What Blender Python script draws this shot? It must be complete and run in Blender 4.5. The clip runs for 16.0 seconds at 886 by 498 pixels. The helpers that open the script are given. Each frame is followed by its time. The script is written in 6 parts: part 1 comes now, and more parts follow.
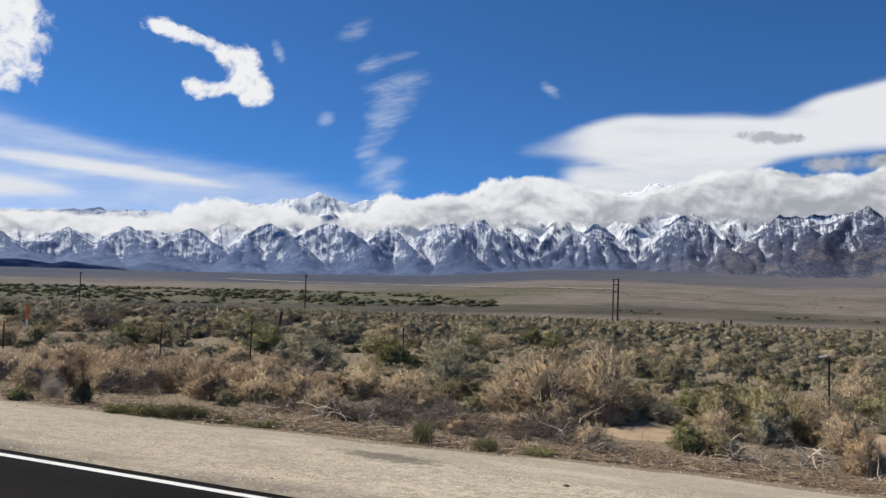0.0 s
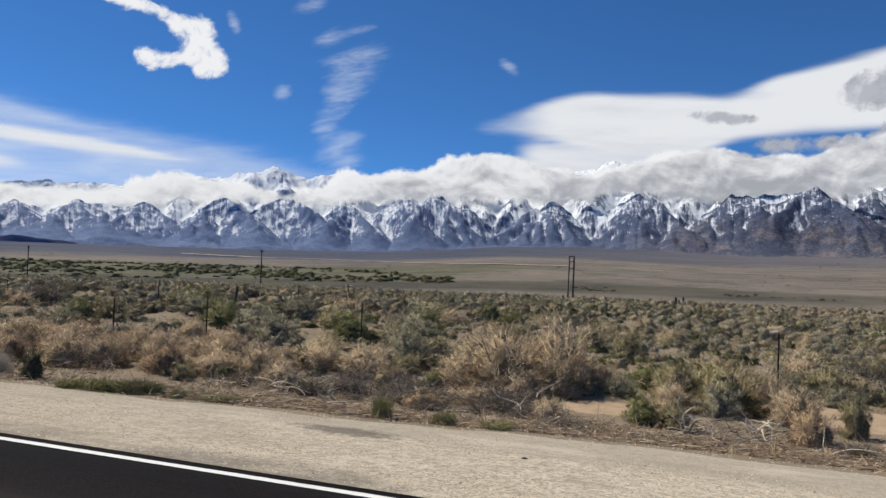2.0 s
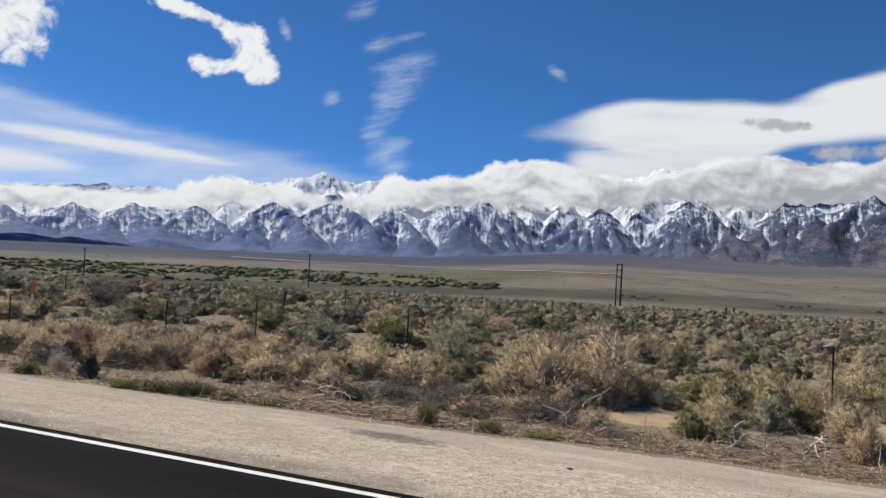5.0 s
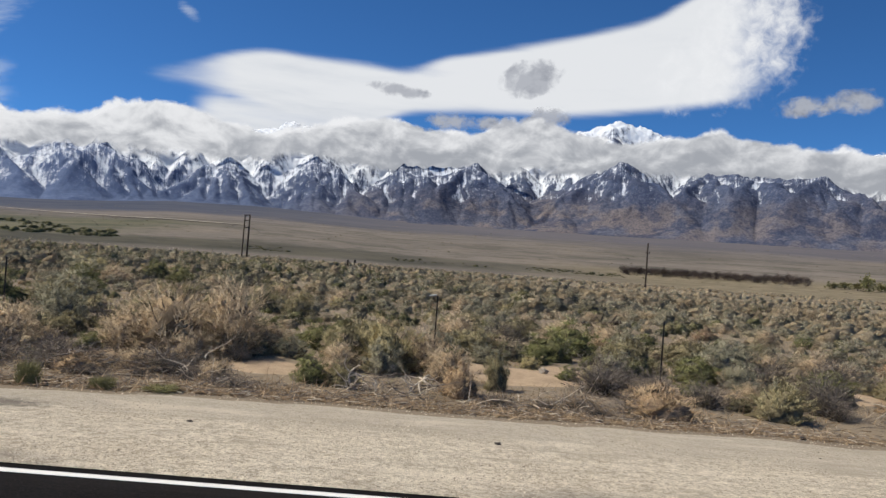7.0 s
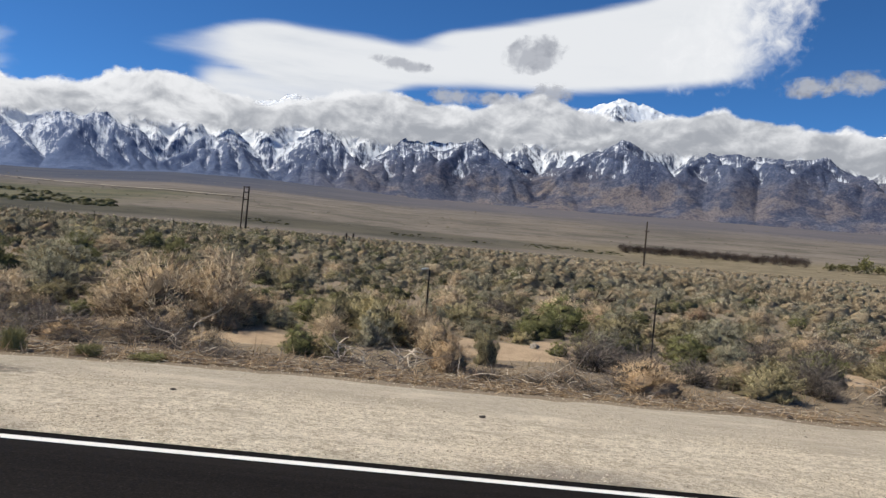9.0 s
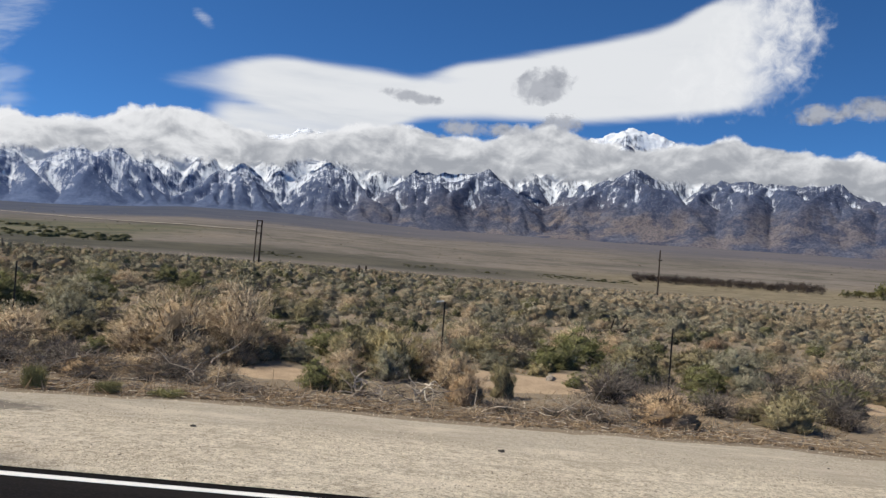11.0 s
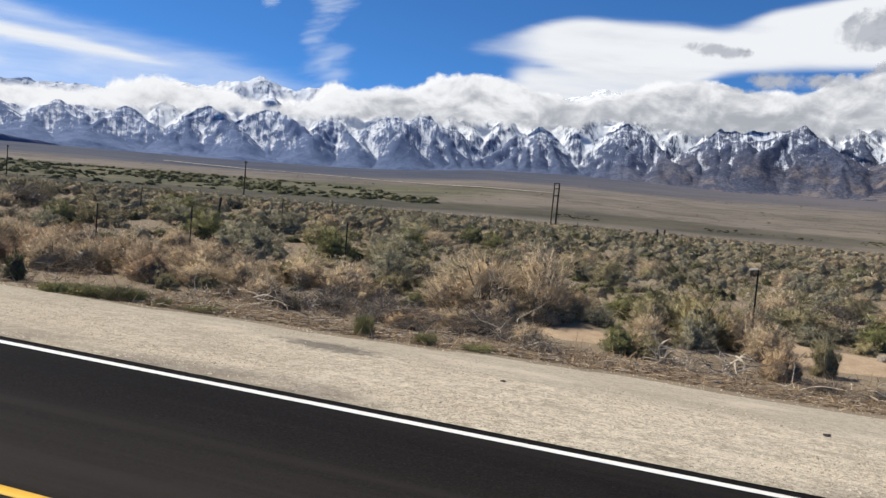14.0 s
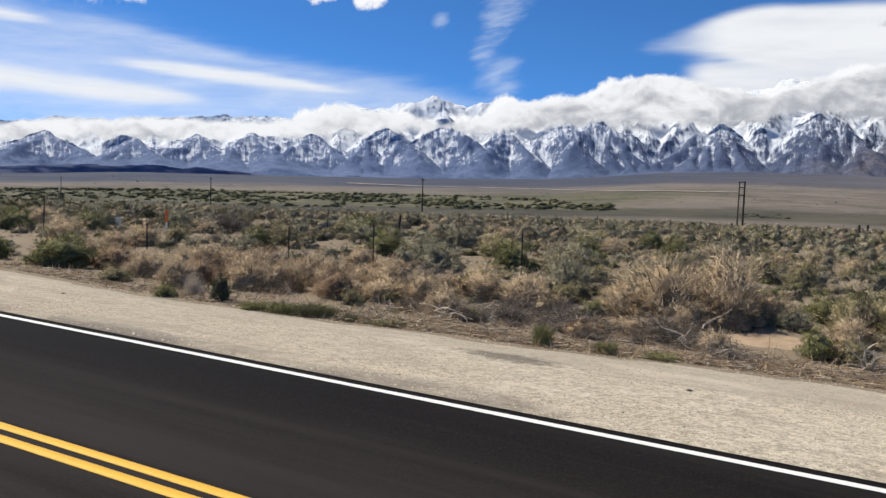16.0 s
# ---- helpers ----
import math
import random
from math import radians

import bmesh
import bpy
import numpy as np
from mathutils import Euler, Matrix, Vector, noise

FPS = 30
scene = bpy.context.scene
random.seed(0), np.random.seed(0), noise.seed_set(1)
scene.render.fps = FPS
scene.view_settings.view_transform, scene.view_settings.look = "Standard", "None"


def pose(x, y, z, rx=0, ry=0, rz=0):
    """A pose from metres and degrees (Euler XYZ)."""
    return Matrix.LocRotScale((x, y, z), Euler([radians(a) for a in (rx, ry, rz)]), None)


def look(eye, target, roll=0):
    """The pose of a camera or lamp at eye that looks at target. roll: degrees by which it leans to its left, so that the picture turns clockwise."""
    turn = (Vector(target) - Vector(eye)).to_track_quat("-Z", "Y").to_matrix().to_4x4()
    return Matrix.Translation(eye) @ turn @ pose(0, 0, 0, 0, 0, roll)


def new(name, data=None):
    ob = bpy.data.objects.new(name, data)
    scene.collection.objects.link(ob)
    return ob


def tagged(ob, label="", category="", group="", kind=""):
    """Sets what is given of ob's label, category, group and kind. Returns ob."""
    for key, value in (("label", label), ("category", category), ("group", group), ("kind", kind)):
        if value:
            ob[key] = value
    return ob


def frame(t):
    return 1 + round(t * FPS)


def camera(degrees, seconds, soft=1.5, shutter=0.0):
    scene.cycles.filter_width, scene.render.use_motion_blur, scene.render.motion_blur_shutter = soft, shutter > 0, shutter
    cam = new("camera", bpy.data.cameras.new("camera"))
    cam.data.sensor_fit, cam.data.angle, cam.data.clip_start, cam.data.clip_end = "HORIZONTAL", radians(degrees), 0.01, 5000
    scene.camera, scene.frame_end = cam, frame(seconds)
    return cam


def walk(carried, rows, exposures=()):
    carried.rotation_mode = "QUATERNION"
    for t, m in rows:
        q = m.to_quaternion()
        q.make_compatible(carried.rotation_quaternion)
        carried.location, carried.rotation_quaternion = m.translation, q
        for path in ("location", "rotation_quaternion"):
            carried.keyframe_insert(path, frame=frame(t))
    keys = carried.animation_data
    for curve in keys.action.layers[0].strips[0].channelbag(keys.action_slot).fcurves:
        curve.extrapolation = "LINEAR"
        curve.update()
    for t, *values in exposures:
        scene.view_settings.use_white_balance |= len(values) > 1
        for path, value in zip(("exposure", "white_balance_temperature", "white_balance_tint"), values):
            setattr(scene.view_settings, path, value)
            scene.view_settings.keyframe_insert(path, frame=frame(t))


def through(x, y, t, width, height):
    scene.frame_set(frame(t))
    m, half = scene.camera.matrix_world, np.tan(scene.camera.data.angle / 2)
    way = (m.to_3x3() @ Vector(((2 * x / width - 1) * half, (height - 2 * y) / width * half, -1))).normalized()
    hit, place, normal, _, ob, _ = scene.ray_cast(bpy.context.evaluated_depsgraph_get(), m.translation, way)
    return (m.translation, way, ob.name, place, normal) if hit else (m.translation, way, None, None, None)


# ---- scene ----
# camera and its way: a standing person turns, from the edge of the opposite lane
cam = camera(57.02, 16.0, soft=1.4)
walk(cam, [
    (0, look((2.350, -7.369, 1.888), (-33.638, 85.407, 11.766), 0.524)),
    (0.5, look((2.312, -7.341, 1.868), (-23.587, 88.807, 11.078), 0.692)),
    (1, look((2.301, -7.345, 1.879), (-21.718, 89.267, 11.325), 0.517)),
    (1.5, look((2.290, -7.363, 1.865), (-20.446, 89.776, 8.731), 0.582)),
    (2, look((2.298, -7.366, 1.868), (-28.816, 87.410, 8.902), 0.701)),
    (2.5, look((2.339, -7.397, 1.878), (-35.263, 84.955, 9.433), 1.487)),
    (3, look((2.387, -7.372, 1.868), (-36.192, 84.311, 12.161), 2.359)),
    (5.5, look((2.266, -7.434, 1.898), (-32.113, 86.200, 9.019), 1.119)),
    (6, look((2.251, -7.492, 1.903), (-22.287, 89.143, 9.610), 1.559)),
    (6.5, look((2.275, -7.505, 1.886), (-7.454, 91.757, 9.131), 1.661)),
    (7, look((2.300, -7.435, 1.891), (9.967, 92.221, 5.049), 2.192)),
    (7.5, look((2.365, -7.386, 1.869), (22.595, 90.102, 11.185), 1.782)),
    (8, look((2.414, -7.389, 1.849), (25.589, 89.697, 7.944), 2.809)),
    (8.5, look((2.472, -7.361, 1.843), (19.055, 91.209, 4.826), 3.194)),
    (9, look((2.469, -7.353, 1.855), (10.332, 92.337, 2.012), 3.135)),
    (11.5, look((2.357, -7.424, 1.896), (7.515, 92.351, 6.174), 2.108)),
    (12, look((2.293, -7.391, 1.898), (4.488, 92.543, 4.800), 1.905)),
    (12.5, look((2.224, -7.385, 1.896), (2.352, 92.548, 5.573), 1.529)),
    (13, look((2.202, -7.375, 1.894), (2.595, 92.595, 4.312), 1.925)),
    (13.5, look((2.205, -7.425, 1.873), (-12.720, 91.512, 0.466), 3.490)),
    (14, look((2.231, -7.383, 1.892), (-26.684, 88.311, -0.669), 3.516)),
    (14.5, look((2.244, -7.376, 1.896), (-29.905, 87.315, 1.752), 2.845)),
    (15, look((2.245, -7.391, 1.899), (-32.796, 86.259, 3.230), 1.521)),
    (15.5, look((2.255, -7.403, 1.895), (-38.488, 83.918, 1.153), 1.734)),
    (16, look((2.280, -7.415, 1.891), (-46.537, 79.836, -0.165), 0.798)),
], exposures=[(0.0, -0.03), (6.0, -0.05), (8.4, -0.06), (9.0, 0.0), (11.5, -0.08), (12.5, -0.06), (13.5, -0.05), (14.0, 0.12), (16.0, 0.12)])

# ---- world, sun, exposure ----
SUN_AZ, SUN_EL = -88.0, 55.0      # degrees; azimuth from +y towards +x
EYE = Vector((2.3, -7.4, 1.9))
world = bpy.data.worlds.new("sky")
scene.world = world
world.use_nodes = True
wt = world.node_tree
sky = wt.nodes.new("ShaderNodeTexSky")
sky.sky_type, sky.sun_disc = "NISHITA", False
sky.sun_elevation, sky.sun_rotation = radians(SUN_EL), radians(SUN_AZ)
sky.altitude, sky.air_density, sky.dust_density, sky.ozone_density = 2500, 0.75, 0.0, 6.0
tint = wt.nodes.new("ShaderNodeMix")      # a clear, dry, deep blue high-desert sky
tint.data_type, tint.blend_type = "RGBA", "MULTIPLY"
tint.inputs[0].default_value, tint.inputs[7].default_value = 1.0, (0.52, 0.95, 1.22, 1)
wt.links.new(sky.outputs[0], tint.inputs[6])
side = wt.nodes.new("ShaderNodeSeparateXYZ")      # deeper blue away from the sun's side
wt.links.new(wt.nodes.new("ShaderNodeTexCoord").outputs["Generated"], side.inputs[0])
depth = wt.nodes.new("ShaderNodeMapRange")
depth.interpolation_type = "SMOOTHSTEP"
for i, v in enumerate((-0.9, 0.9, 0.98, 0.80)):
    depth.inputs[i + 1].default_value = v
wt.links.new(side.outputs[0], depth.inputs[0])
scaled = wt.nodes.new("ShaderNodeVectorMath")
scaled.operation = "SCALE"
wt.links.new(tint.outputs[2], scaled.inputs[0])
wt.links.new(depth.outputs[0], scaled.inputs["Scale"])
wt.links.new(scaled.outputs[0], wt.nodes["Background"].inputs[0])
wt.nodes["Background"].inputs[1].default_value = 0.112
sun = new("sun", bpy.data.lights.new("sun", "SUN"))
sun.data.energy, sun.data.angle, sun.data.color = 5.0, radians(0.53), (1.0, 0.92, 0.77)
sd = Vector((math.sin(radians(SUN_AZ)) * math.cos(radians(SUN_EL)), math.cos(radians(SUN_AZ)) * math.cos(radians(SUN_EL)), math.sin(radians(SUN_EL))))
sun.matrix_basis = look(sd * 50, (0, 0, 0))


# ---- materials ----
class Nodes:
    """A small writer of node materials."""

    def __init__(self, name, rough=0.9, metal=0.0):
        self.m = bpy.data.materials.new(name)
        self.m.use_nodes = True
        self.t = self.m.node_tree
        self.b = self.t.nodes["Principled BSDF"]
        self.b.inputs["Roughness"].default_value, self.b.inputs["Metallic"].default_value = rough, metal
        self.b.inputs["Specular IOR Level"].default_value = 0.25
        self.coord = self.t.nodes.new("ShaderNodeTexCoord").outputs["Object"]

    def add(self, kind, **props):
        n = self.t.nodes.new(kind)
        for key, value in props.items():
            n.inputs[key].default_value = value
        return n

    def link(self, a, b):
        self.t.links.new(a, b)

    def stretch(self, scale, vec=None):
        n = self.add("ShaderNodeMapping", Scale=scale)
        self.link(vec or self.coord, n.inputs["Vector"])
        return n.outputs[0]

    def noise(self, scale, detail=4.0, rough=0.55, vec=None, warp=0.0):
        n = self.add("ShaderNodeTexNoise", Scale=scale, Detail=detail, Roughness=rough, Distortion=warp)
        self.link(vec or self.coord, n.inputs["Vector"])
        return n.outputs[0]

    def cells(self, scale, vec=None):
        n = self.add("ShaderNodeTexVoronoi", Scale=scale)
        self.link(vec or self.coord, n.inputs["Vector"])
        return n

    def span(self, value, a, b, c=0.0, d=1.0, smooth=True):
        n = self.t.nodes.new("ShaderNodeMapRange")
        n.interpolation_type = "SMOOTHSTEP" if smooth else "LINEAR"
        for i, v in enumerate((a, b, c, d)):
            n.inputs[i + 1].default_value = v
        self.link(value, n.inputs[0])
        return n.outputs[0]

    def math(self, op, a, b=None):
        n = self.t.nodes.new("ShaderNodeMath")
        n.operation = op
        for i, v in enumerate((a, b)):
            if v is None:
                continue
            if isinstance(v, (int, float)):
                n.inputs[i].default_value = v
            else:
                self.link(v, n.inputs[i])
        return n.outputs[0]

    def mix(self, fac, a, b):
        n = self.t.nodes.new("ShaderNodeMix")
        n.data_type = "RGBA"
        for s, v in ((0, fac), (6, a), (7, b)):
            if isinstance(v, (int, float)):
                n.inputs[s].default_value = v
            elif isinstance(v, tuple):
                n.inputs[s].default_value = (*v, 1)
            else:
                self.link(v, n.inputs[s])
        return n.outputs[2]

    def axis(self, i, vec=None):
        n = self.t.nodes.new("ShaderNodeSeparateXYZ")
        self.link(vec or self.coord, n.inputs[0])
        return n.outputs[i]

    def attr(self, name):
        n = self.t.nodes.new("ShaderNodeAttribute")
        n.attribute_name = name
        return n.outputs["Fac"]

    def chance(self):
        return self.t.nodes.new("ShaderNodeObjectInfo").outputs["Random"]

    def bump(self, height, strength=0.4, distance=0.02):
        n = self.add("ShaderNodeBump", Strength=strength, Distance=distance)
        self.link(height, n.inputs["Height"])
        self.link(n.outputs[0], self.b.inputs["Normal"])

    def base(self, colour):
        if isinstance(colour, tuple):
            self.b.inputs["Base Color"].default_value = (*colour, 1)
        else:
            self.link(colour, self.b.inputs["Base Color"])
        return self


def asphalt():
    k = Nodes("asphalt", 0.9)
    k.b.inputs["Specular IOR Level"].default_value = 0.06
    grain, specks = k.noise(42, 5, 0.8), k.cells(70)
    streak = k.noise(0.6, 5, 0.65, k.stretch((0.10, 3.0, 1)))
    c = k.mix(k.span(grain, 0.36, 0.66), (0.0040, 0.0032, 0.0027), (0.0195, 0.0157, 0.0134))
    c = k.mix(k.span(specks.outputs["Color"], 0.80, 0.95, 0, 0.5), c, (0.048, 0.041, 0.036))
    c = k.mix(k.span(streak, 0.47, 0.68, 0, 0.5), c, (0.028, 0.0233, 0.0200))
    c = k.mix(k.span(streak, 0.46, 0.34, 0, 0.45), c, (0.0075, 0.0063, 0.0056))
    lane = k.math("MULTIPLY", k.span(k.axis(1), -0.8, -3.4), k.span(streak, 0.30, 0.62, 0.25, 0.85))      # paler where the traffic runs
    c = k.mix(lane, c, (0.0335, 0.0290, 0.0262))
    k.base(c).bump(grain, 0.5, 0.006)
    return k.m


def road_paint(name, colour, worn):
    k = Nodes(name, 0.6)
    c = k.mix(k.span(k.noise(60, 4, 0.7), 0.55, 0.75, 0, 0.35), colour, worn)
    c = k.mix(k.span(k.noise(1.7, 3), 0.5, 0.8, 0, 0.25), c, worn)
    k.base(c).bump(k.noise(120, 2), 0.25, 0.003)
    return k.m


def gravel():
    k = Nodes("gravel", 0.95)
    stones = k.cells(48)
    fine, grit = k.noise(34, 3, 0.8), k.noise(13, 5, 0.8)
    broad = k.noise(0.9, 5, 0.6, k.stretch((0.40, 1.5, 1)))
    c = k.mix(k.span(stones.outputs["Color"], 0.1, 0.9, 0, 1, False), (0.600, 0.520, 0.396), (0.820, 0.725, 0.565))
    c = k.mix(k.span(fine, 0.47, 0.36, 0, 0.9), c, (0.200, 0.161, 0.113))
    c = k.mix(k.span(fine, 0.56, 0.68, 0, 0.9), c, (0.860, 0.774, 0.626))
    c = k.mix(k.span(grit, 0.49, 0.60, 0, 0.75), c, (0.310, 0.256, 0.184))
    mottle = k.noise(5.0, 7, 0.8)
    c = k.mix(k.span(mottle, 0.50, 0.38, 0, 0.65), c, (0.360, 0.297, 0.215))
    c = k.mix(k.span(mottle, 0.52, 0.64, 0, 0.6), c, (0.840, 0.755, 0.607))
    c = k.mix(k.span(k.math("ADD", k.axis(0), k.math("MULTIPLY", mottle, 4.0)), 4.0, -6.0, 0, 0.40), c, (0.400, 0.340, 0.256))      # duller, finer gravel up the road
    y = k.axis(1)
    rolled = k.span(k.math("ADD", y, k.math("MULTIPLY", broad, 1.6)), 3.7, 4.8, 0, 0.6)
    c = k.mix(rolled, c, (0.430, 0.375, 0.293))
    c = k.mix(k.span(broad, 0.53, 0.66, 0, 0.6), c, (0.400, 0.338, 0.255))
    c = k.mix(k.span(broad, 0.46, 0.34, 0, 0.4), c, (0.800, 0.705, 0.558))
    patch = k.add("ShaderNodeVectorMath")      # a weathered darker patch
    patch.operation = "LENGTH"
    shift = k.add("ShaderNodeMapping", Location=(2.54, -7.2, 0), Scale=(0.95, 2.1, 0))
    k.link(k.coord, shift.inputs["Vector"])
    k.link(shift.outputs[0], patch.inputs[0])
    worn = k.math("ADD", patch.outputs["Value"], k.math("MULTIPLY", mottle, 1.6))
    c = k.mix(k.span(worn, 1.80, 1.20, 0, 0.85), c, (0.165, 0.143, 0.115))
    edge = k.math("MULTIPLY", k.span(y, 1.2, 0.3), k.span(k.noise(0.35, 3), 0.42, 0.62))
    c = k.mix(k.math("MULTIPLY", edge, 0.75), c, (0.170, 0.144, 0.125))
    k.base(c).bump(k.math("ADD", fine, grit), 1.0, 0.03)
    return k.m


def desert_ground():
    k = Nodes("desert_ground", 1.0)
    x, y = k.axis(0), k.axis(1)
    fine, mid, broad = k.noise(38, 4, 0.7), k.noise(2.2, 5, 0.65), k.noise(0.22, 4, 0.6)
    sand = k.mix(k.span(fine, 0.3, 0.72), (0.33, 0.242, 0.158), (0.52, 0.392, 0.268))
    sand = k.mix(k.span(mid, 0.4, 0.75, 0, 0.6), sand, (0.235, 0.172, 0.115))
    chaff = k.mix(fine, (0.112, 0.088, 0.064), (0.33, 0.262, 0.182))
    duff = k.mix(fine, (0.130, 0.103, 0.074), (0.35, 0.278, 0.192))
    dist = k.add("ShaderNodeVectorMath")
    dist.operation = "LENGTH"
    k.link(k.coord, dist.inputs[0])
    grass = k.math("MULTIPLY", k.span(dist.outputs["Value"], 26, 60), k.span(k.noise(0.5, 5, 0.7), 0.38, 0.58))
    duff = k.mix(k.math("MULTIPLY", grass, 0.8), duff, (0.205, 0.170, 0.104))
    chaff = k.mix(k.math("MULTIPLY", grass, 0.8), chaff, (0.185, 0.152, 0.092))
    bare = k.math("ADD", k.attr("sand"), k.math("MULTIPLY", k.math("SUBTRACT", mid, 0.5), 0.8))
    c = k.mix(k.span(bare, 0.35, 0.65), k.mix(k.span(broad, 0.4, 0.65), duff, chaff), sand)
    # the open valley beyond the brush: low scrub, pale alkali streaks, darker wet strips
    d = k.add("ShaderNodeVectorMath")
    d.operation = "LENGTH"
    k.link(k.coord, d.inputs[0])
    far = k.span(d.outputs["Value"], 180, 275)
    v1 = k.noise(0.008, 6, 0.65, k.stretch((0.8, 1.0, 1)))
    v2 = k.noise(0.0050, 7, 0.68)
    v3, v4 = k.noise(0.16, 4, 0.7), k.noise(0.028, 8, 0.75)
    plain = k.mix(k.span(v1, 0.35, 0.68), (0.130, 0.112, 0.092), (0.212, 0.181, 0.149))
    plain = k.mix(k.span(v2, 0.50, 0.64, 0, 0.7), plain, (0.096, 0.083, 0.064))
    plain = k.mix(k.span(v2, 0.46, 0.36, 0, 0.55), plain, (0.230, 0.186, 0.138))
    plain = k.mix(k.span(v4, 0.50, 0.60, 0, 0.8), plain, (0.082, 0.074, 0.053))
    plain = k.mix(k.span(v4, 0.46, 0.36, 0, 0.6), plain, (0.235, 0.194, 0.147))
    plain = k.mix(k.span(v3, 0.4, 0.7, 0, 0.5), plain, (0.100, 0.088, 0.066))
    ragged = k.math("ADD", d.outputs["Value"], k.math("MULTIPLY", k.math("SUBTRACT", v1, 0.5), 60.0))
    meadow = k.math("MULTIPLY", k.span(x, -85, -150), k.math("MULTIPLY", k.span(ragged, 325, 345), k.span(ragged, 640, 540)))
    plain = k.mix(k.math("MULTIPLY", meadow, 0.85), plain, k.mix(k.span(v4, 0.42, 0.58), (0.118, 0.110, 0.060), (0.068, 0.070, 0.036)))
    dry = k.math("MULTIPLY", k.span(x, 40, 110), k.span(ragged, 400, 330))
    plain = k.mix(k.math("MULTIPLY", dry, 0.85), plain, k.mix(k.span(v3, 0.4, 0.6), (0.235, 0.192, 0.118), (0.165, 0.135, 0.080)))
    wet = k.math("MULTIPLY", k.math("MULTIPLY", k.span(ragged, 262, 285), k.span(ragged, 365, 325)), k.math("MULTIPLY", k.span(x, 110, 30), k.span(x, 60, -90, 0.75, 1.0)))
    plain = k.mix(k.math("MULTIPLY", wet, 0.95), plain, k.mix(k.span(v4, 0.40, 0.58), (0.078, 0.070, 0.046), (0.042, 0.040, 0.026)))
    # bluer with distance: haze put into the plain's colour
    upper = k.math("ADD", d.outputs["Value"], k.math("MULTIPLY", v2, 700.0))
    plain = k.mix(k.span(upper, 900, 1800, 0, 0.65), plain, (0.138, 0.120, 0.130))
    # cloud shade along the range foot, painted as dark slate
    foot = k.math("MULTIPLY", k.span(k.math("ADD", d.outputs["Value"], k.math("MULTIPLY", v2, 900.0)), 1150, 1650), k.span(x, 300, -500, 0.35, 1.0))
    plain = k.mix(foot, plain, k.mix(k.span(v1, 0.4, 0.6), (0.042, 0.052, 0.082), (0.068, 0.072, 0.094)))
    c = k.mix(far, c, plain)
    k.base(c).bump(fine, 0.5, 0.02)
    return k.m


def mountain_rock():
    k = Nodes("hazed_granite_and_snow", 0.9)
    n1, n2, n3 = k.noise(0.022, 6, 0.72), k.noise(0.006, 5, 0.6), k.noise(0.085, 5, 0.75)
    v = k.t.nodes.new("ShaderNodeCombineXYZ")
    k.link(k.attr("across"), v.inputs[0])
    k.link(k.attr("rise"), v.inputs[1])
    streak = k.noise(1.0, 6, 0.68, k.stretch((4.2, 1.0, 1), v.outputs[0]), 0.8)
    # aerial haze is mixed into the rock and snow colours as blue
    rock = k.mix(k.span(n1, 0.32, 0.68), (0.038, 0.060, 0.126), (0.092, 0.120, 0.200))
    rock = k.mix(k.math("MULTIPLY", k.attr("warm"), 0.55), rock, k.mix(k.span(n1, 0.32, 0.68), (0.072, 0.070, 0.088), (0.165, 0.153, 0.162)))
    tan = k.math("MULTIPLY", k.attr("warm"), k.span(k.math("ADD", n2, k.math("MULTIPLY", k.math("SUBTRACT", n1, 0.5), 0.5)), 0.42, 0.60))
    rock = k.mix(k.math("MULTIPLY", tan, 0.80), rock, (0.215, 0.172, 0.152))
    stand = k.noise(0.0062, 4, 0.62, k.stretch((1, 1, 1.6)), 1.2)      # dark wooded slopes, and shade put into the rock colour, between pale screes
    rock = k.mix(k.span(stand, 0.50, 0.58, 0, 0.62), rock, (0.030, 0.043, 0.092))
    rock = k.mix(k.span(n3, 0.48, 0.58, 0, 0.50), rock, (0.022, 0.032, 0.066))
    speck = k.noise(0.15, 6, 0.8)
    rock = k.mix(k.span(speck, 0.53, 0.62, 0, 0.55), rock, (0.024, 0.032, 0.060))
    rock = k.mix(k.span(speck, 0.46, 0.38, 0, 0.5), rock, (0.170, 0.168, 0.185))
    rock = k.mix(k.span(n3, 0.45, 0.36, 0, 0.55), rock, (0.150, 0.152, 0.178))
    # thicker haze painted over the rock towards the left end
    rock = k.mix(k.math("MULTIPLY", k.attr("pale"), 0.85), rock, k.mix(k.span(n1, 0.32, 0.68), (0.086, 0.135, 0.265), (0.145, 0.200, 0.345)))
    frost = k.math("ADD", k.math("MULTIPLY", k.math("SUBTRACT", n3, 0.5), 0.8), k.math("MULTIPLY", k.math("SUBTRACT", streak, 0.5), 1.9))
    frost = k.math("ADD", frost, k.math("MULTIPLY", k.math("SUBTRACT", k.noise(0.20, 4, 0.75), 0.5), 0.8))
    cover = k.math("ADD", k.attr("snow"), k.math("ADD", frost, k.math("MULTIPLY", k.math("SUBTRACT", n1, 0.5), 0.8)))
    c = k.mix(k.span(cover, 0.30, 0.78), rock, k.mix(k.span(n1, 0.35, 0.65), (0.58, 0.63, 0.71), (0.72, 0.755, 0.81)))
    k.base(c).bump(k.math("ADD", n1, k.math("MULTIPLY", n3, 0.5)), 0.8, 10.0)
    return k.m


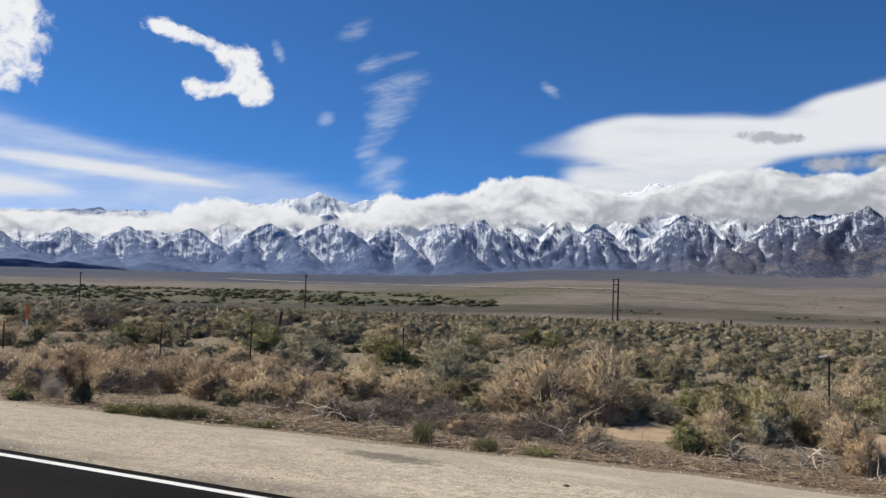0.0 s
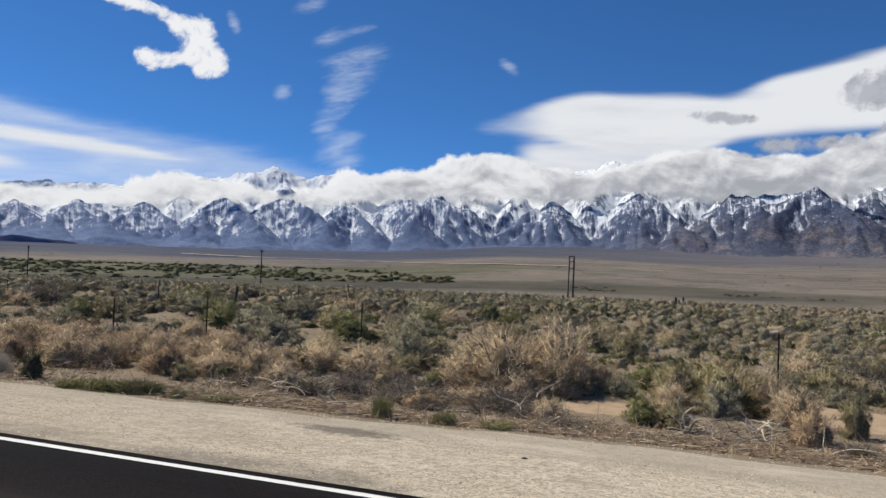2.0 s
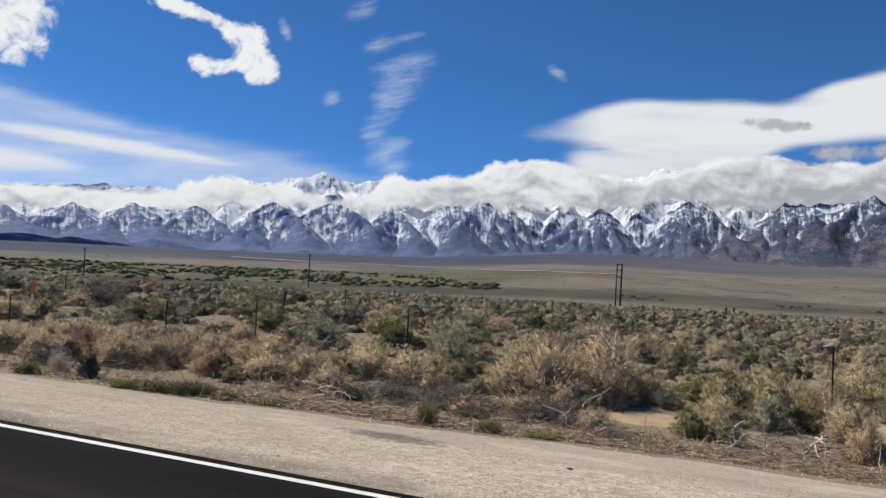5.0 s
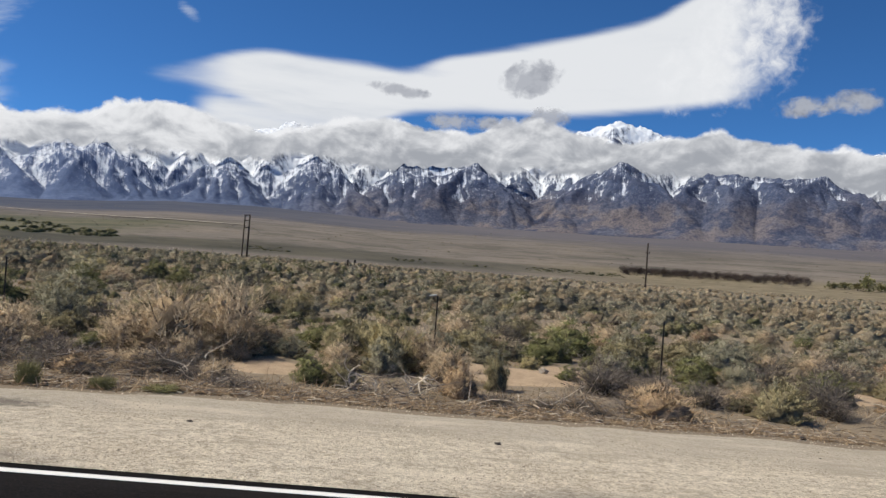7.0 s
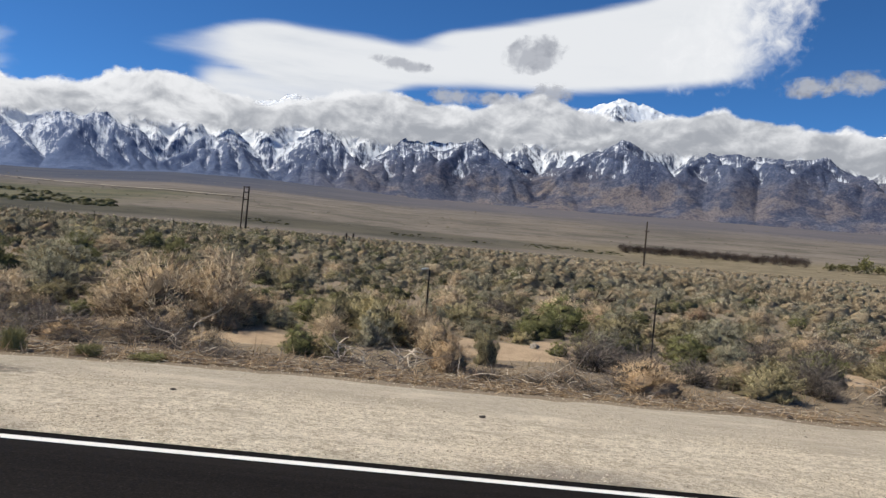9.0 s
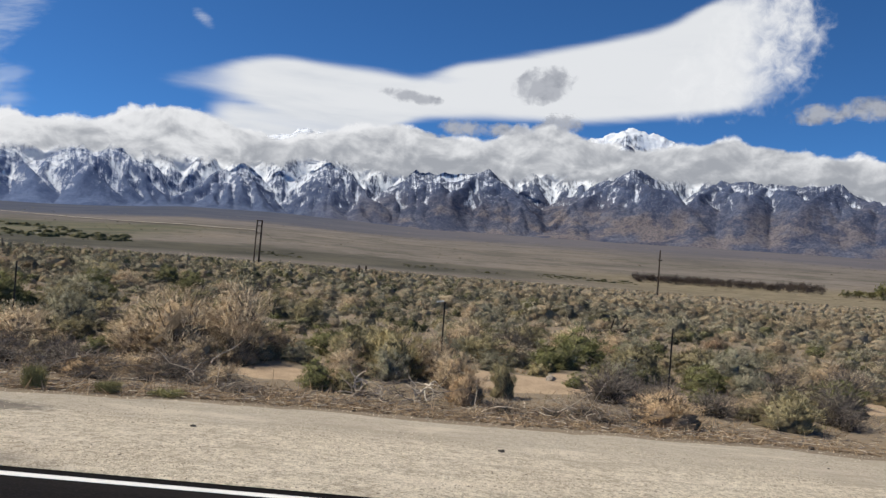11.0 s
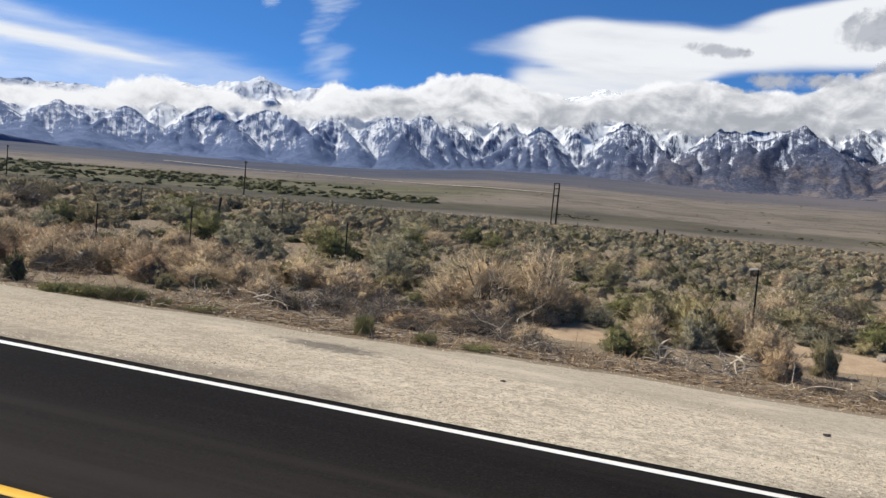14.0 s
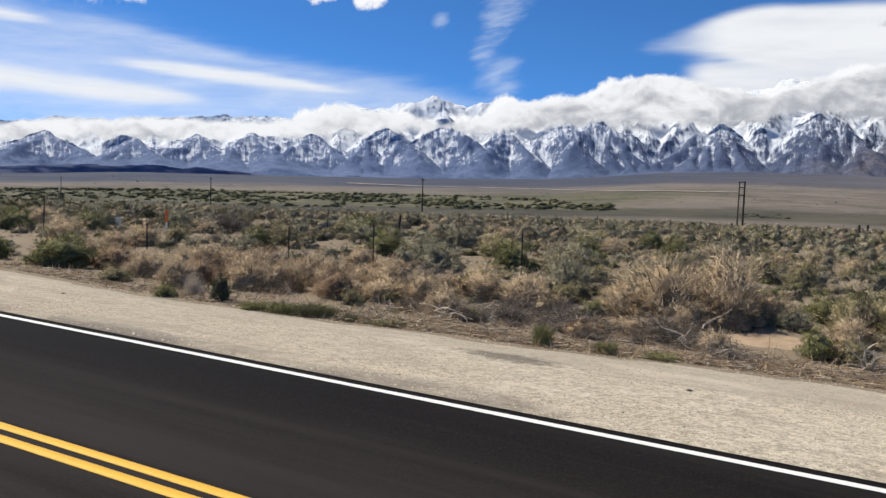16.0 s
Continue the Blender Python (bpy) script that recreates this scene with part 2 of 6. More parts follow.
def plant(name, low, high, dark, through=0.12):
    """Foliage or twigs: differs from bush to bush and along each bush."""
    k = Nodes(name, 0.85)
    n = k.noise(9, 3, 0.6)
    c = k.mix(k.span(n, 0.3, 0.7), low, high)
    c = k.mix(k.span(k.chance(), 0.0, 1.0, 0.0, 0.75, False), c, dark)
    k.base(c)
    glow = k.add("ShaderNodeBsdfTranslucent")
    k.link(c, glow.inputs["Color"])
    m = k.t.nodes.new("ShaderNodeMixShader")
    m.inputs[0].default_value = through
    k.link(k.b.outputs[0], m.inputs[1])
    k.link(glow.outputs[0], m.inputs[2])
    k.link(m.outputs[0], k.t.nodes["Material Output"].inputs["Surface"])
    return k.m


def scrub(name, tones, through=0.15):
    """Far brush: the tone is set clump by clump, with shade painted into the hearts."""
    k = Nodes(name, 0.9)
    r = k.t.nodes.new("ShaderNodeValToRGB")
    for i in range(len(tones) - 2):
        r.color_ramp.elements.new(0.5)
    for i, c in enumerate(tones):
        r.color_ramp.elements[i].position, r.color_ramp.elements[i].color = i / (len(tones) - 1), (*c, 1)
    k.link(k.attr("tone"), r.inputs[0])
    tuft = k.noise(7.0, 4, 0.7)
    k.base(k.mix(k.span(tuft, 0.35, 0.65, 0, 0.40), r.outputs[0], tones[0])).bump(tuft, 1.0, 0.25)
    return k.m


def solid(name, low, high, rough=0.8, scale=12.0, metal=0.0, bump=0.3, stretch=(1, 1, 1)):
    k = Nodes(name, rough, metal)
    n = k.noise(scale, 5, 0.65, k.stretch(stretch))
    k.base(k.mix(k.span(n, 0.3, 0.7), low, high)).bump(n, bump, 0.01)
    return k.m


def loose_stones():
    """Small stones, each of its own tone."""
    k = Nodes("loose_stones", 0.9)
    own = k.t.nodes.new("ShaderNodeNewGeometry").outputs["Random Per Island"]
    c = k.mix(k.span(own, 0.0, 0.45, 0, 1, False), (0.20, 0.165, 0.125), (0.54, 0.465, 0.355))
    c = k.mix(k.span(own, 0.55, 1.0, 0, 1, False), c, (0.72, 0.635, 0.50))
    k.base(c).bump(k.noise(60, 3), 0.4, 0.004)
    return k.m


def cloud_stuff(name, scale, grain, amp, lo, hi, white, grey, grey_from, most=1.0, stretch=(1, 1, 1), relief=3.0, soft=0.9, tilt=0.0):
    """Glowing vapour of the far sky: thickness from the mesh, frayed by noise, its sunlit and shaded billows painted
    in.
    """
    k = Nodes(name)
    turned = k.add("ShaderNodeMapping", Rotation=(0, radians(tilt), 0))
    k.link(k.coord, turned.inputs["Vector"])
    v = k.stretch(stretch, turned.outputs[0])
    n = k.noise(scale, 7, grain, v, 0.35)
    puff = k.stretch((1, 1, 1.3), v)
    shifted = k.add("ShaderNodeMapping", Location=(-0.10 / scale, 0, 0.34 / scale))
    k.link(puff, shifted.inputs["Vector"])
    big = k.noise(scale * 0.55, 5, 0.55, puff, 0.3)
    lit = k.math("SUBTRACT", big, k.noise(scale * 0.55, 5, 0.55, shifted.outputs[0], 0.3))
    body = k.span(k.attr("thick"), 0.0, 0.30)
    dens = k.math("ADD", k.attr("thick"), k.math("MULTIPLY", k.math("MULTIPLY", k.math("SUBTRACT", n, 0.5), amp), body))
    alpha = k.span(dens, lo, hi, 0.0, most)
    # sunlit heads and grey undersides are painted into the emission colour
    shade = k.math("ADD", k.attr("under"), k.math("MULTIPLY", k.math("SUBTRACT", big, 0.5), 2.0))
    shade = k.math("SUBTRACT", shade, k.math("MULTIPLY", lit, relief))
    e = k.add("ShaderNodeEmission")
    k.link(k.mix(k.span(shade, grey_from, grey_from + soft), white, grey), e.inputs["Color"])
    clear = k.add("ShaderNodeBsdfTransparent")
    m = k.t.nodes.new("ShaderNodeMixShader")
    k.link(alpha, m.inputs[0])
    k.link(clear.outputs[0], m.inputs[1])
    k.link(e.outputs[0], m.inputs[2])
    k.link(m.outputs[0], k.t.nodes["Material Output"].inputs["Surface"])
    return k.m


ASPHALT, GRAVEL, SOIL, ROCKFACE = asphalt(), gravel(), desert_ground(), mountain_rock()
WHITE_PAINT = road_paint("white_road_paint", (0.86, 0.84, 0.79), (0.42, 0.40, 0.37))
YELLOW_PAINT = road_paint("yellow_road_paint", (0.80, 0.46, 0.045), (0.45, 0.27, 0.06))
TWIG = solid("grey_twig", (0.12, 0.10, 0.083), (0.32, 0.275, 0.232), 0.9, 9)
DARK_TWIG = solid("dark_twig", (0.055, 0.045, 0.038), (0.16, 0.13, 0.11), 0.9, 9)
# shade between the twigs is part of this dark colour
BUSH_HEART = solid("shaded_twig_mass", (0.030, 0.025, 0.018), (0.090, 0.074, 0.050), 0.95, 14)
PALE_WOOD = solid("bleached_wood", (0.46, 0.39, 0.30), (0.70, 0.61, 0.49), 0.85, 30)
LITTER = solid("dry_litter", (0.15, 0.10, 0.062), (0.44, 0.325, 0.205), 0.95, 6)
POLE_WOOD = solid("creosoted_wood", (0.035, 0.026, 0.020), (0.085, 0.062, 0.045), 0.85, 6, stretch=(3, 3, 0.3))
STEEL = solid("dark_painted_steel", (0.028, 0.025, 0.022), (0.085, 0.07, 0.056), 0.6, 20, metal=0.4)
WIRE = solid("rusty_wire", (0.06, 0.045, 0.035), (0.13, 0.10, 0.08), 0.7, 30, metal=0.5)
ORANGE = solid("orange_plastic", (0.72, 0.14, 0.03), (0.85, 0.22, 0.06), 0.5, 8)
WHITE_PLASTIC = solid("white_plastic", (0.62, 0.62, 0.60), (0.78, 0.78, 0.76), 0.5, 8)
TRACK_DIRT = solid("pale_track_dirt", (0.30, 0.26, 0.21), (0.42, 0.37, 0.30), 1.0, 0.05)
# low hills: haze is put into their colour as dark blue
HAZED_HILL = solid("blue_hazed_hills", (0.048, 0.072, 0.150), (0.075, 0.100, 0.190), 0.95, 0.02)
LOOSE = loose_stones()
BOULDER = solid("weathered_boulder", (0.24, 0.205, 0.165), (0.46, 0.41, 0.34), 0.95, 9, bump=0.8)
DARK_STONE = solid("dark_stone", (0.035, 0.03, 0.027), (0.09, 0.075, 0.065), 0.9, 20, bump=0.6)
LEAVES = {
    "tan": plant("dry_tan_foliage", (0.56, 0.445, 0.300), (0.79, 0.640, 0.455), (0.47, 0.372, 0.258), 0.15),
    "sage": plant("grey_green_foliage", (0.290, 0.275, 0.190), (0.470, 0.440, 0.322), (0.235, 0.220, 0.152)),
    "olive": plant("olive_foliage", (0.285, 0.252, 0.140), (0.500, 0.435, 0.255), (0.250, 0.216, 0.130)),
    "green": plant("green_foliage", (0.160, 0.170, 0.066), (0.325, 0.318, 0.140), (0.165, 0.165, 0.076)),
    "dgreen": plant("dark_green_foliage", (0.055, 0.064, 0.036), (0.130, 0.138, 0.078), (0.06, 0.064, 0.040)),
    "weed": plant("weed_foliage", (0.18, 0.18, 0.072), (0.37, 0.335, 0.155), (0.18, 0.16, 0.09)),
    "yellow": plant("yellowish_foliage", (0.370, 0.318, 0.162), (0.639, 0.546, 0.312), (0.345, 0.293, 0.170)),
    "rust": plant("rusty_foliage", (0.455, 0.318, 0.210), (0.660, 0.495, 0.345), (0.34, 0.248, 0.170)),
    "straw": plant("straw_foliage", (0.46, 0.330, 0.200), (0.66, 0.500, 0.325), (0.42, 0.315, 0.205)),
    "dead": plant("dead_grey_twigs", (0.118, 0.098, 0.082), (0.30, 0.252, 0.208), (0.120, 0.100, 0.085), 0.05),
    "pale": plant("pale_dry_twigs", (0.52, 0.44, 0.34), (0.76, 0.68, 0.56), (0.46, 0.385, 0.295), 0.15),
}
HEARTS = {      # the inside of a bush, twigs and old leaves, with shade put into the colour
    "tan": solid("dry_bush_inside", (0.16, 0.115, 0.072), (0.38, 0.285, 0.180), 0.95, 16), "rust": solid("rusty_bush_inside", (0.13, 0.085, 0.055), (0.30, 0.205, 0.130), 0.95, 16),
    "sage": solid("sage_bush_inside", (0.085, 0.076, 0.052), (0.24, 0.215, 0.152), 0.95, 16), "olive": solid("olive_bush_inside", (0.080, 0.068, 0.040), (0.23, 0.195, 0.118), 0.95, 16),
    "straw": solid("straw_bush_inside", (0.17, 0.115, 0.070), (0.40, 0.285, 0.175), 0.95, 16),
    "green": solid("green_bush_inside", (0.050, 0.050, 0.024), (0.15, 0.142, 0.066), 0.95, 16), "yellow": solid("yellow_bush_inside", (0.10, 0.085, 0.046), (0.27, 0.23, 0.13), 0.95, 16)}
PUFF = cloud_stuff("cumulus_vapour", 0.012, 0.58, 2.1, 0.26, 1.0, (0.88, 0.89, 0.91), (0.60, 0.63, 0.68), 0.45, relief=2.4)
BANK = cloud_stuff("cloud_bank_vapour", 0.0095, 0.56, 2.0, 0.28, 0.92, (0.83, 0.84, 0.86), (0.38, 0.40, 0.44), -0.1, relief=3.6, soft=1.25, stretch=(0.9, 0.9, 1.0))
GREY = cloud_stuff("grey_cloud_vapour", 0.016, 0.56, 2.0, 0.14, 1.0, (0.44, 0.46, 0.51), (0.27, 0.29, 0.34), -0.2, 0.92)
LENS = cloud_stuff("lens_cloud_vapour", 0.0032, 0.50, 0.75, 0.08, 1.2, (0.80, 0.82, 0.85), (0.53, 0.58, 0.66), 0.05, 1.0, (0.6, 0.6, 3.0), relief=2.4, soft=1.5, tilt=-4)
FRAY = cloud_stuff("frayed_cloud_vapour", 0.012, 0.58, 2.0, 0.22, 1.5, (0.86, 0.875, 0.90), (0.70, 0.73, 0.79), 0.8)
WISP = cloud_stuff("cirrus_vapour", 0.007, 0.66, 2.8, 0.12, 2.3, (0.84, 0.88, 0.93), (0.8, 0.83, 0.88), 0.8, 0.62, (0.45, 0.45, 2.4), tilt=14)
VEIL = cloud_stuff("high_veil_vapour", 0.004, 0.60, 0.9, 0.05, 1.6, (0.82, 0.86, 0.91), (0.8, 0.83, 0.88), 0.9, 0.66, (0.6, 0.6, 3.4), tilt=4)


# ---- builders ----
def link_mesh(name, mesh, material, parent=None, label=""):
    if material and not mesh.materials:
        mesh.materials.append(material)
    ob = new(name, mesh)
    ob.parent = parent
    return tagged(ob, label)


def part(name, bm, material, parent=None, label="", smooth=False):
    mesh = bpy.data.meshes.new(name)
    bm.to_mesh(mesh)
    bm.free()
    if smooth:
        mesh.shade_smooth()
    return link_mesh(name, mesh, material, parent, label)


def mesh_from(name, verts, faces, smooth=False):
    """A mesh from arrays: verts n x 3, faces n x 3 or n x 4."""
    verts, faces = np.asarray(verts, np.float32), np.asarray(faces, np.int32)
    mesh = bpy.data.meshes.new(name)
    k = faces.shape[1]
    mesh.vertices.add(len(verts))
    mesh.vertices.foreach_set("co", verts.ravel())
    mesh.loops.add(faces.size)
    mesh.loops.foreach_set("vertex_index", faces.ravel())
    mesh.polygons.add(len(faces))
    mesh.polygons.foreach_set("loop_start", np.arange(0, faces.size, k, dtype=np.int32))
    mesh.update(calc_edges=True)
    if smooth:
        mesh.shade_smooth()
    return mesh


def set_attr(mesh, name, values):
    a = mesh.attributes.new(name, "FLOAT", "POINT")
    a.data.foreach_set("value", np.asarray(values, np.float32).ravel())


def grid_faces(nu, nv):
    i = np.arange(nu * nv).reshape(nu, nv)
    return np.stack([i[:-1, :-1], i[1:, :-1], i[1:, 1:], i[:-1, 1:]], -1).reshape(-1, 4)


def thing(name, x, y, z, label, category, group="", turn=0.0, kind=""):
    ob = new(name)
    ob.empty_display_size = 0.1
    ob.matrix_basis = pose(x, y, z, 0, 0, turn)
    return tagged(ob, label, category, group, kind)


def smooth01(x, a, b):
    t = np.clip((np.asarray(x, float) - a) / (b - a), 0, 1)
    return t * t * (3 - 2 * t)


def fbm2(x, y, seed=0, octaves=4):
    """Cheap smooth noise on arrays, about -1 to 1."""
    rng = np.random.RandomState(seed)
    out, amp = 0.0, 1.0
    for k in range(octaves):
        for _ in range(3):
            a, p, f = rng.uniform(0, 6.28), rng.uniform(0, 6.28), 2.0**k * rng.uniform(0.75, 1.3)
            out = out + amp * np.sin((x * math.cos(a) + y * math.sin(a)) * f + p + 1.3 * np.sin((y * math.cos(a) - x * math.sin(a)) * f * 0.7 + p * 2)) / 3
        amp *= 0.55
    return out


# ---- the lie of the land ----
SAND = [(0.3, 9.55, 1.1), (5.6, 11.2, 1.7), (7.2, 12.6, 1.1), (-2.9, 10.0, 0.7), (14.5, 12.0, 1.4), (21.5, 16.0, 2.4), (9.6, 11.2, 1.0), (17.0, 11.0, 1.2), (-8.2, 13.4, 0.9)]   # bare sand: place, size


def lie(x, y):
    """Height of the near land: the road falls to the right and the brush rises slowly away."""
    reach = np.where(np.asarray(x, float) < 0, 85.0, 250.0)
    xc = reach * np.tanh(np.asarray(x, float) / reach)
    yc = np.clip(y, -40, 260)
    slope = np.interp(yc, [10, 165], [-0.0594, -0.036])
    return slope * xc + np.interp(yc, [-40, 8, 12, 165, 260], [1.2, -0.24, 0.0, 3.0, 3.6])


BASE_AZ = [-75, -58, -50, -40, -30, -21, -14, -9, -3, 2, 8, 16, 24, 33, 41, 75]
BASE_EL = [3.2, 3.3, 3.7, 3.75, 3.72, 3.85, 4.25, 4.2, 3.9, 3.6, 3.4, 3.1, 2.85, 2.45, 2.1, 1.5]
R_EDGE, R_BASE = 235.0, 3500.0


def base_height(az):
    return EYE.z + R_BASE * np.tan(np.radians(np.interp(az, BASE_AZ, BASE_EL)))


def land(x, y):
    """Height of the ground sheet everywhere."""
    x, y = np.asarray(x, float), np.asarray(y, float)
    dx, dy = x - EYE.x, y - EYE.y
    r, az = np.hypot(dx, dy), np.degrees(np.arctan2(dx, dy))
    near = lie(x, y)
    hummock = smooth01(y, 6.0, 10.0) * (0.07 * fbm2(x * 0.9, y * 0.9, 3) + 0.10 * fbm2(x * 0.23, y * 0.23, 4))
    a = np.radians(np.clip(az, -89, 89))
    edge = lie(EYE.x + R_EDGE * np.sin(a), EYE.y + R_EDGE * np.cos(a))
    t = (r - R_EDGE) / (R_BASE - R_EDGE)
    front = smooth01(-np.abs(az), -88, -78)
    far = edge + (base_height(az) - edge) * np.clip(t, 0, 1.05) * front - 1.2 * smooth01(r, R_EDGE, R_EDGE + 40)
    far = far + 3.0 * smooth01(r, 500, 1500) * fbm2(x * 0.004, y * 0.004, 6)
    return np.where(r < R_EDGE, near + hummock, far)


def steps(fine, *stages):
    """Rising coordinates: fine steps first, then growing ones, as (until, step) stages."""
    out, at = [], fine
    for until, step in stages:
        while at < until - 1e-6:
            out.append(at)
            at += step
    return np.array(out + [at])


def build_ground():
    right = steps(0.0, (26, 0.4), (60, 1.2), (250, 6), (900, 30), (4900, 160))
    xs = np.concatenate([-right[:0:-1], right])
    front = np.concatenate([[0.18, 0.32], steps(0.7, (26, 0.4), (60, 1.0), (260, 5), (900, 25), (4600, 120))])
    back = -np.concatenate([steps(8.5, (40, 6), (400, 60), (4900, 500))[::-1], [7.7, 7.45]])
    ys = np.concatenate([back, [-4.0], front])
    X, Y = np.meshgrid(xs, ys, indexing="ij")
    Z = land(X, Y)
    Z = np.where((Y < 0.25) & (Y > -7.6), Z - 0.10, Z)
    m = mesh_from("ground", np.stack([X, Y, Z], -1).reshape(-1, 3), grid_faces(len(xs), len(ys)), True)
    bare = np.zeros(X.shape)
    for a, b, s in SAND:
        bare = np.maximum(bare, smooth01(-np.hypot(X - a, (Y - b) * 1.5), -s * 1.25, -s * 0.7))
    set_attr(m, "sand", np.maximum(bare, 0.38 * smooth01(fbm2(X * 0.3, Y * 0.5, 77), 0.6, 1.1)))
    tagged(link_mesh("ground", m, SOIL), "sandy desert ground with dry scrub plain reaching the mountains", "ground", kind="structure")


def gravel_edge(x):
    return np.interp(x, [-60, -17, -11, -6, -2.4, 1.1, 4.5, 8.6, 12, 60], [4.6, 4.6, 4.0, 4.4, 5.0, 5.75, 5.85, 6.3, 6.35, 6.3]) + 0.12 * fbm2(np.asarray(x) * 1.9, 0 * np.asarray(x), 9)


def build_shoulder():
    half = steps(0.0, (24, 0.2), (60, 1.0), (240, 8))
    xs = np.concatenate([-half[:0:-1], half])
    v = np.linspace(0, 1, 26)
    X = np.repeat(xs[:, None], len(v), 1)
    end = gravel_edge(xs)[:, None]
    Y = 0.24 + (end - 0.24) * v[None, :]
    lift = 0.016 * smooth01(1 - v, 0.0, 0.12)[None, :] - 0.012 * (v[None, :] > 0.99) - 0.012 * (v[None, :] < 0.01)
    Z = lie(X, Y) + lift + 0.008 * fbm2(X * 1.4, Y * 2.4, 12) * smooth01(v, 0.02, 0.1)[None, :]
    top = np.stack([X, Y, Z], -1)
    m = mesh_from("road_shoulder", top.reshape(-1, 3), grid_faces(len(xs), len(v)), True)
    tagged(link_mesh("road_shoulder", m, GRAVEL), "wide pale gravel shoulder with rolled wheel bands", "shoulder", kind="structure")


def strip(name, y0, y1, lift, thick, material, parent=None, label="", ragged=0.0, seed=0):
    """A long slab that follows the road: top, sides and underside."""
    half = steps(0.0, (30, 0.25), (80, 1.0), (240, 8))
    xs = np.concatenate([-half[:0:-1], half])
    n = len(xs)
    e0 = y0 + ragged * 0.3 * fbm2(xs * 2.2, xs * 0 + seed, seed + 1)
    e1 = y1 + ragged * fbm2(xs * 1.7, xs * 0 + seed, seed + 2, 5)
    rows = []
    for y, z in ((e0, -thick), (e0, 0.0), ((e0 + e1) / 2, 0.0), (e1, 0.0), (e1, -thick)):
        rows.append(np.stack([xs, y, lie(xs, y) + lift + z], -1))
    verts = np.stack(rows, 1)
    m = mesh_from(name, verts.reshape(-1, 3), grid_faces(n, 5))
    return link_mesh(name, m, material, parent, label)


def build_road():
    road = tagged(strip("road", -7.6, 0.27, -0.004, 0.14, ASPHALT, ragged=0.012, seed=3), "fresh black asphalt two-lane road", "road", kind="structure")
    strip("edge_line", -0.068, 0.066, 0.0, 0.003, WHITE_PAINT, road, "white edge line", 0.006, 5)
    strip("centre_line", -3.61, -3.495, 0.0, 0.003, YELLOW_PAINT, road, "yellow centre line", 0.004, 7)
    strip("centre_line", -3.82, -3.70, 0.0, 0.003, YELLOW_PAINT, road, "yellow centre line", 0.004, 8)


# ---- mountains ----
CREST = [(-75, 6.2), (-58, 6.5), (-50, 7.2), (-44, 7.5), (-38, 8.0), (-33.5, 8.5), (-31.7, 9.0), (-29.8, 9.5), (-27.6, 8.7), (-25.8, 9.05), (-23, 8.4), (-15, 8.9),
         (-10, 9.0), (-7.9, 9.4), (-6.4, 9.95), (-3, 9.3), (4, 9.0), (12, 9.6), (14.2, 10.35), (16.3, 11.05), (19.5, 9.8), (24, 8.9), (30, 8.3), (34.3, 8.65), (38, 7.6), (42, 7.0), (75, 5.5)]
# front massifs: peak (azimuth, elevation, depth into the range), then where its two flanks come down (azimuth, elevation)
MASSIFS = [
    (-66, 5.9, 0.40, -70, 4.2, -62, 4.3), (-60.5, 5.6, 0.40, -63, 4.2, -58, 4.2), (-55.4, 5.8, 0.40, -58, 4.4, -52, 4.5), (-50, 5.8, 0.40, -52, 4.5, -48.2, 4.8), (-46.3, 6.3, 0.42, -48.5, 4.6, -44.3, 4.9),
    (-42.8, 6.4, 0.42, -44.5, 4.8, -40.5, 5.0), (-38.2, 6.5, 0.45, -40.6, 4.8, -35.8, 4.7), (-33.2, 7.0, 0.45, -35.8, 4.7, -31.2, 5.4), (-29.5, 7.2, 0.45, -32.6, 4.6, -26.7, 5.5), (-25.0, 6.6, 0.45, -26.7, 5.6, -23.2, 5.4),
    (-21.2, 7.55, 0.46, -23.6, 5.0, -19.8, 6.5), (-18.7, 7.75, 0.44, -20, 6.4, -15.6, 5.0)]
MASSIFS += [
    (-10.6, 7.35, 0.45, -14.8, 5.0, -9.0, 4.9), (-4.6, 7.75, 0.48, -6.4, 4.8, -1.4, 5.6), (1.6, 7.6, 0.48, 0.0, 5.2, 3.4, 6.1), (6.3, 7.65, 0.48, 3.6, 6.1, 9.8, 5.2), (16.2, 7.75, 0.46, 11.0, 4.3, 20.2, 5.9),
    (22.0, 7.5, 0.50, 20.3, 5.9, 23.8, 6.3), (25.6, 7.35, 0.48, 23.8, 6.3, 27.4, 6.2), (29.1, 7.05, 0.44, 27.4, 6.2, 33.6, 4.6), (37.9, 6.25, 0.42, 34.4, 4.7, 41.6, 4.9), (45, 6.0, 0.42, 42, 4.6, 48, 4.6),
    (52, 5.7, 0.42, 48.5, 4.4, 55, 4.4), (59, 5.5, 0.42, 55.5, 4.2, 62, 4.2)]
# low buttresses in front of them: from (azimuth, elevation, depth) to the same
BUTTRESSES = [(6.8, 5.5, 0.24, 3.0, 3.8, 0.0), (6.8, 5.5, 0.24, 8.6, 3.7, 0.02), (-2.4, 5.0, 0.20, -4.6, 3.8, 0.0), (13.2, 5.3, 0.22, 11.0, 3.6, 0.0), (22.4, 4.9, 0.18, 20.8, 3.3, 0.0), (25.4, 5.2, 0.22, 24.6, 3.1, 0.0), (29.6, 4.6, 0.18, 30.2, 2.8, 0.0),
              (-21.2, 7.5, 0.46, -18.7, 7.7, 0.44), (1.6, 7.45, 0.48, 6.3, 7.5, 0.48), (22.0, 7.35, 0.50, 25.6, 7.3, 0.48), (25.6, 7.3, 0.48, 29.1, 7.0, 0.44), (16.2, 7.7, 0.46, 13.4, 6.8, 0.52), (-38.2, 6.4, 0.45, -42.8, 6.3, 0.42)]


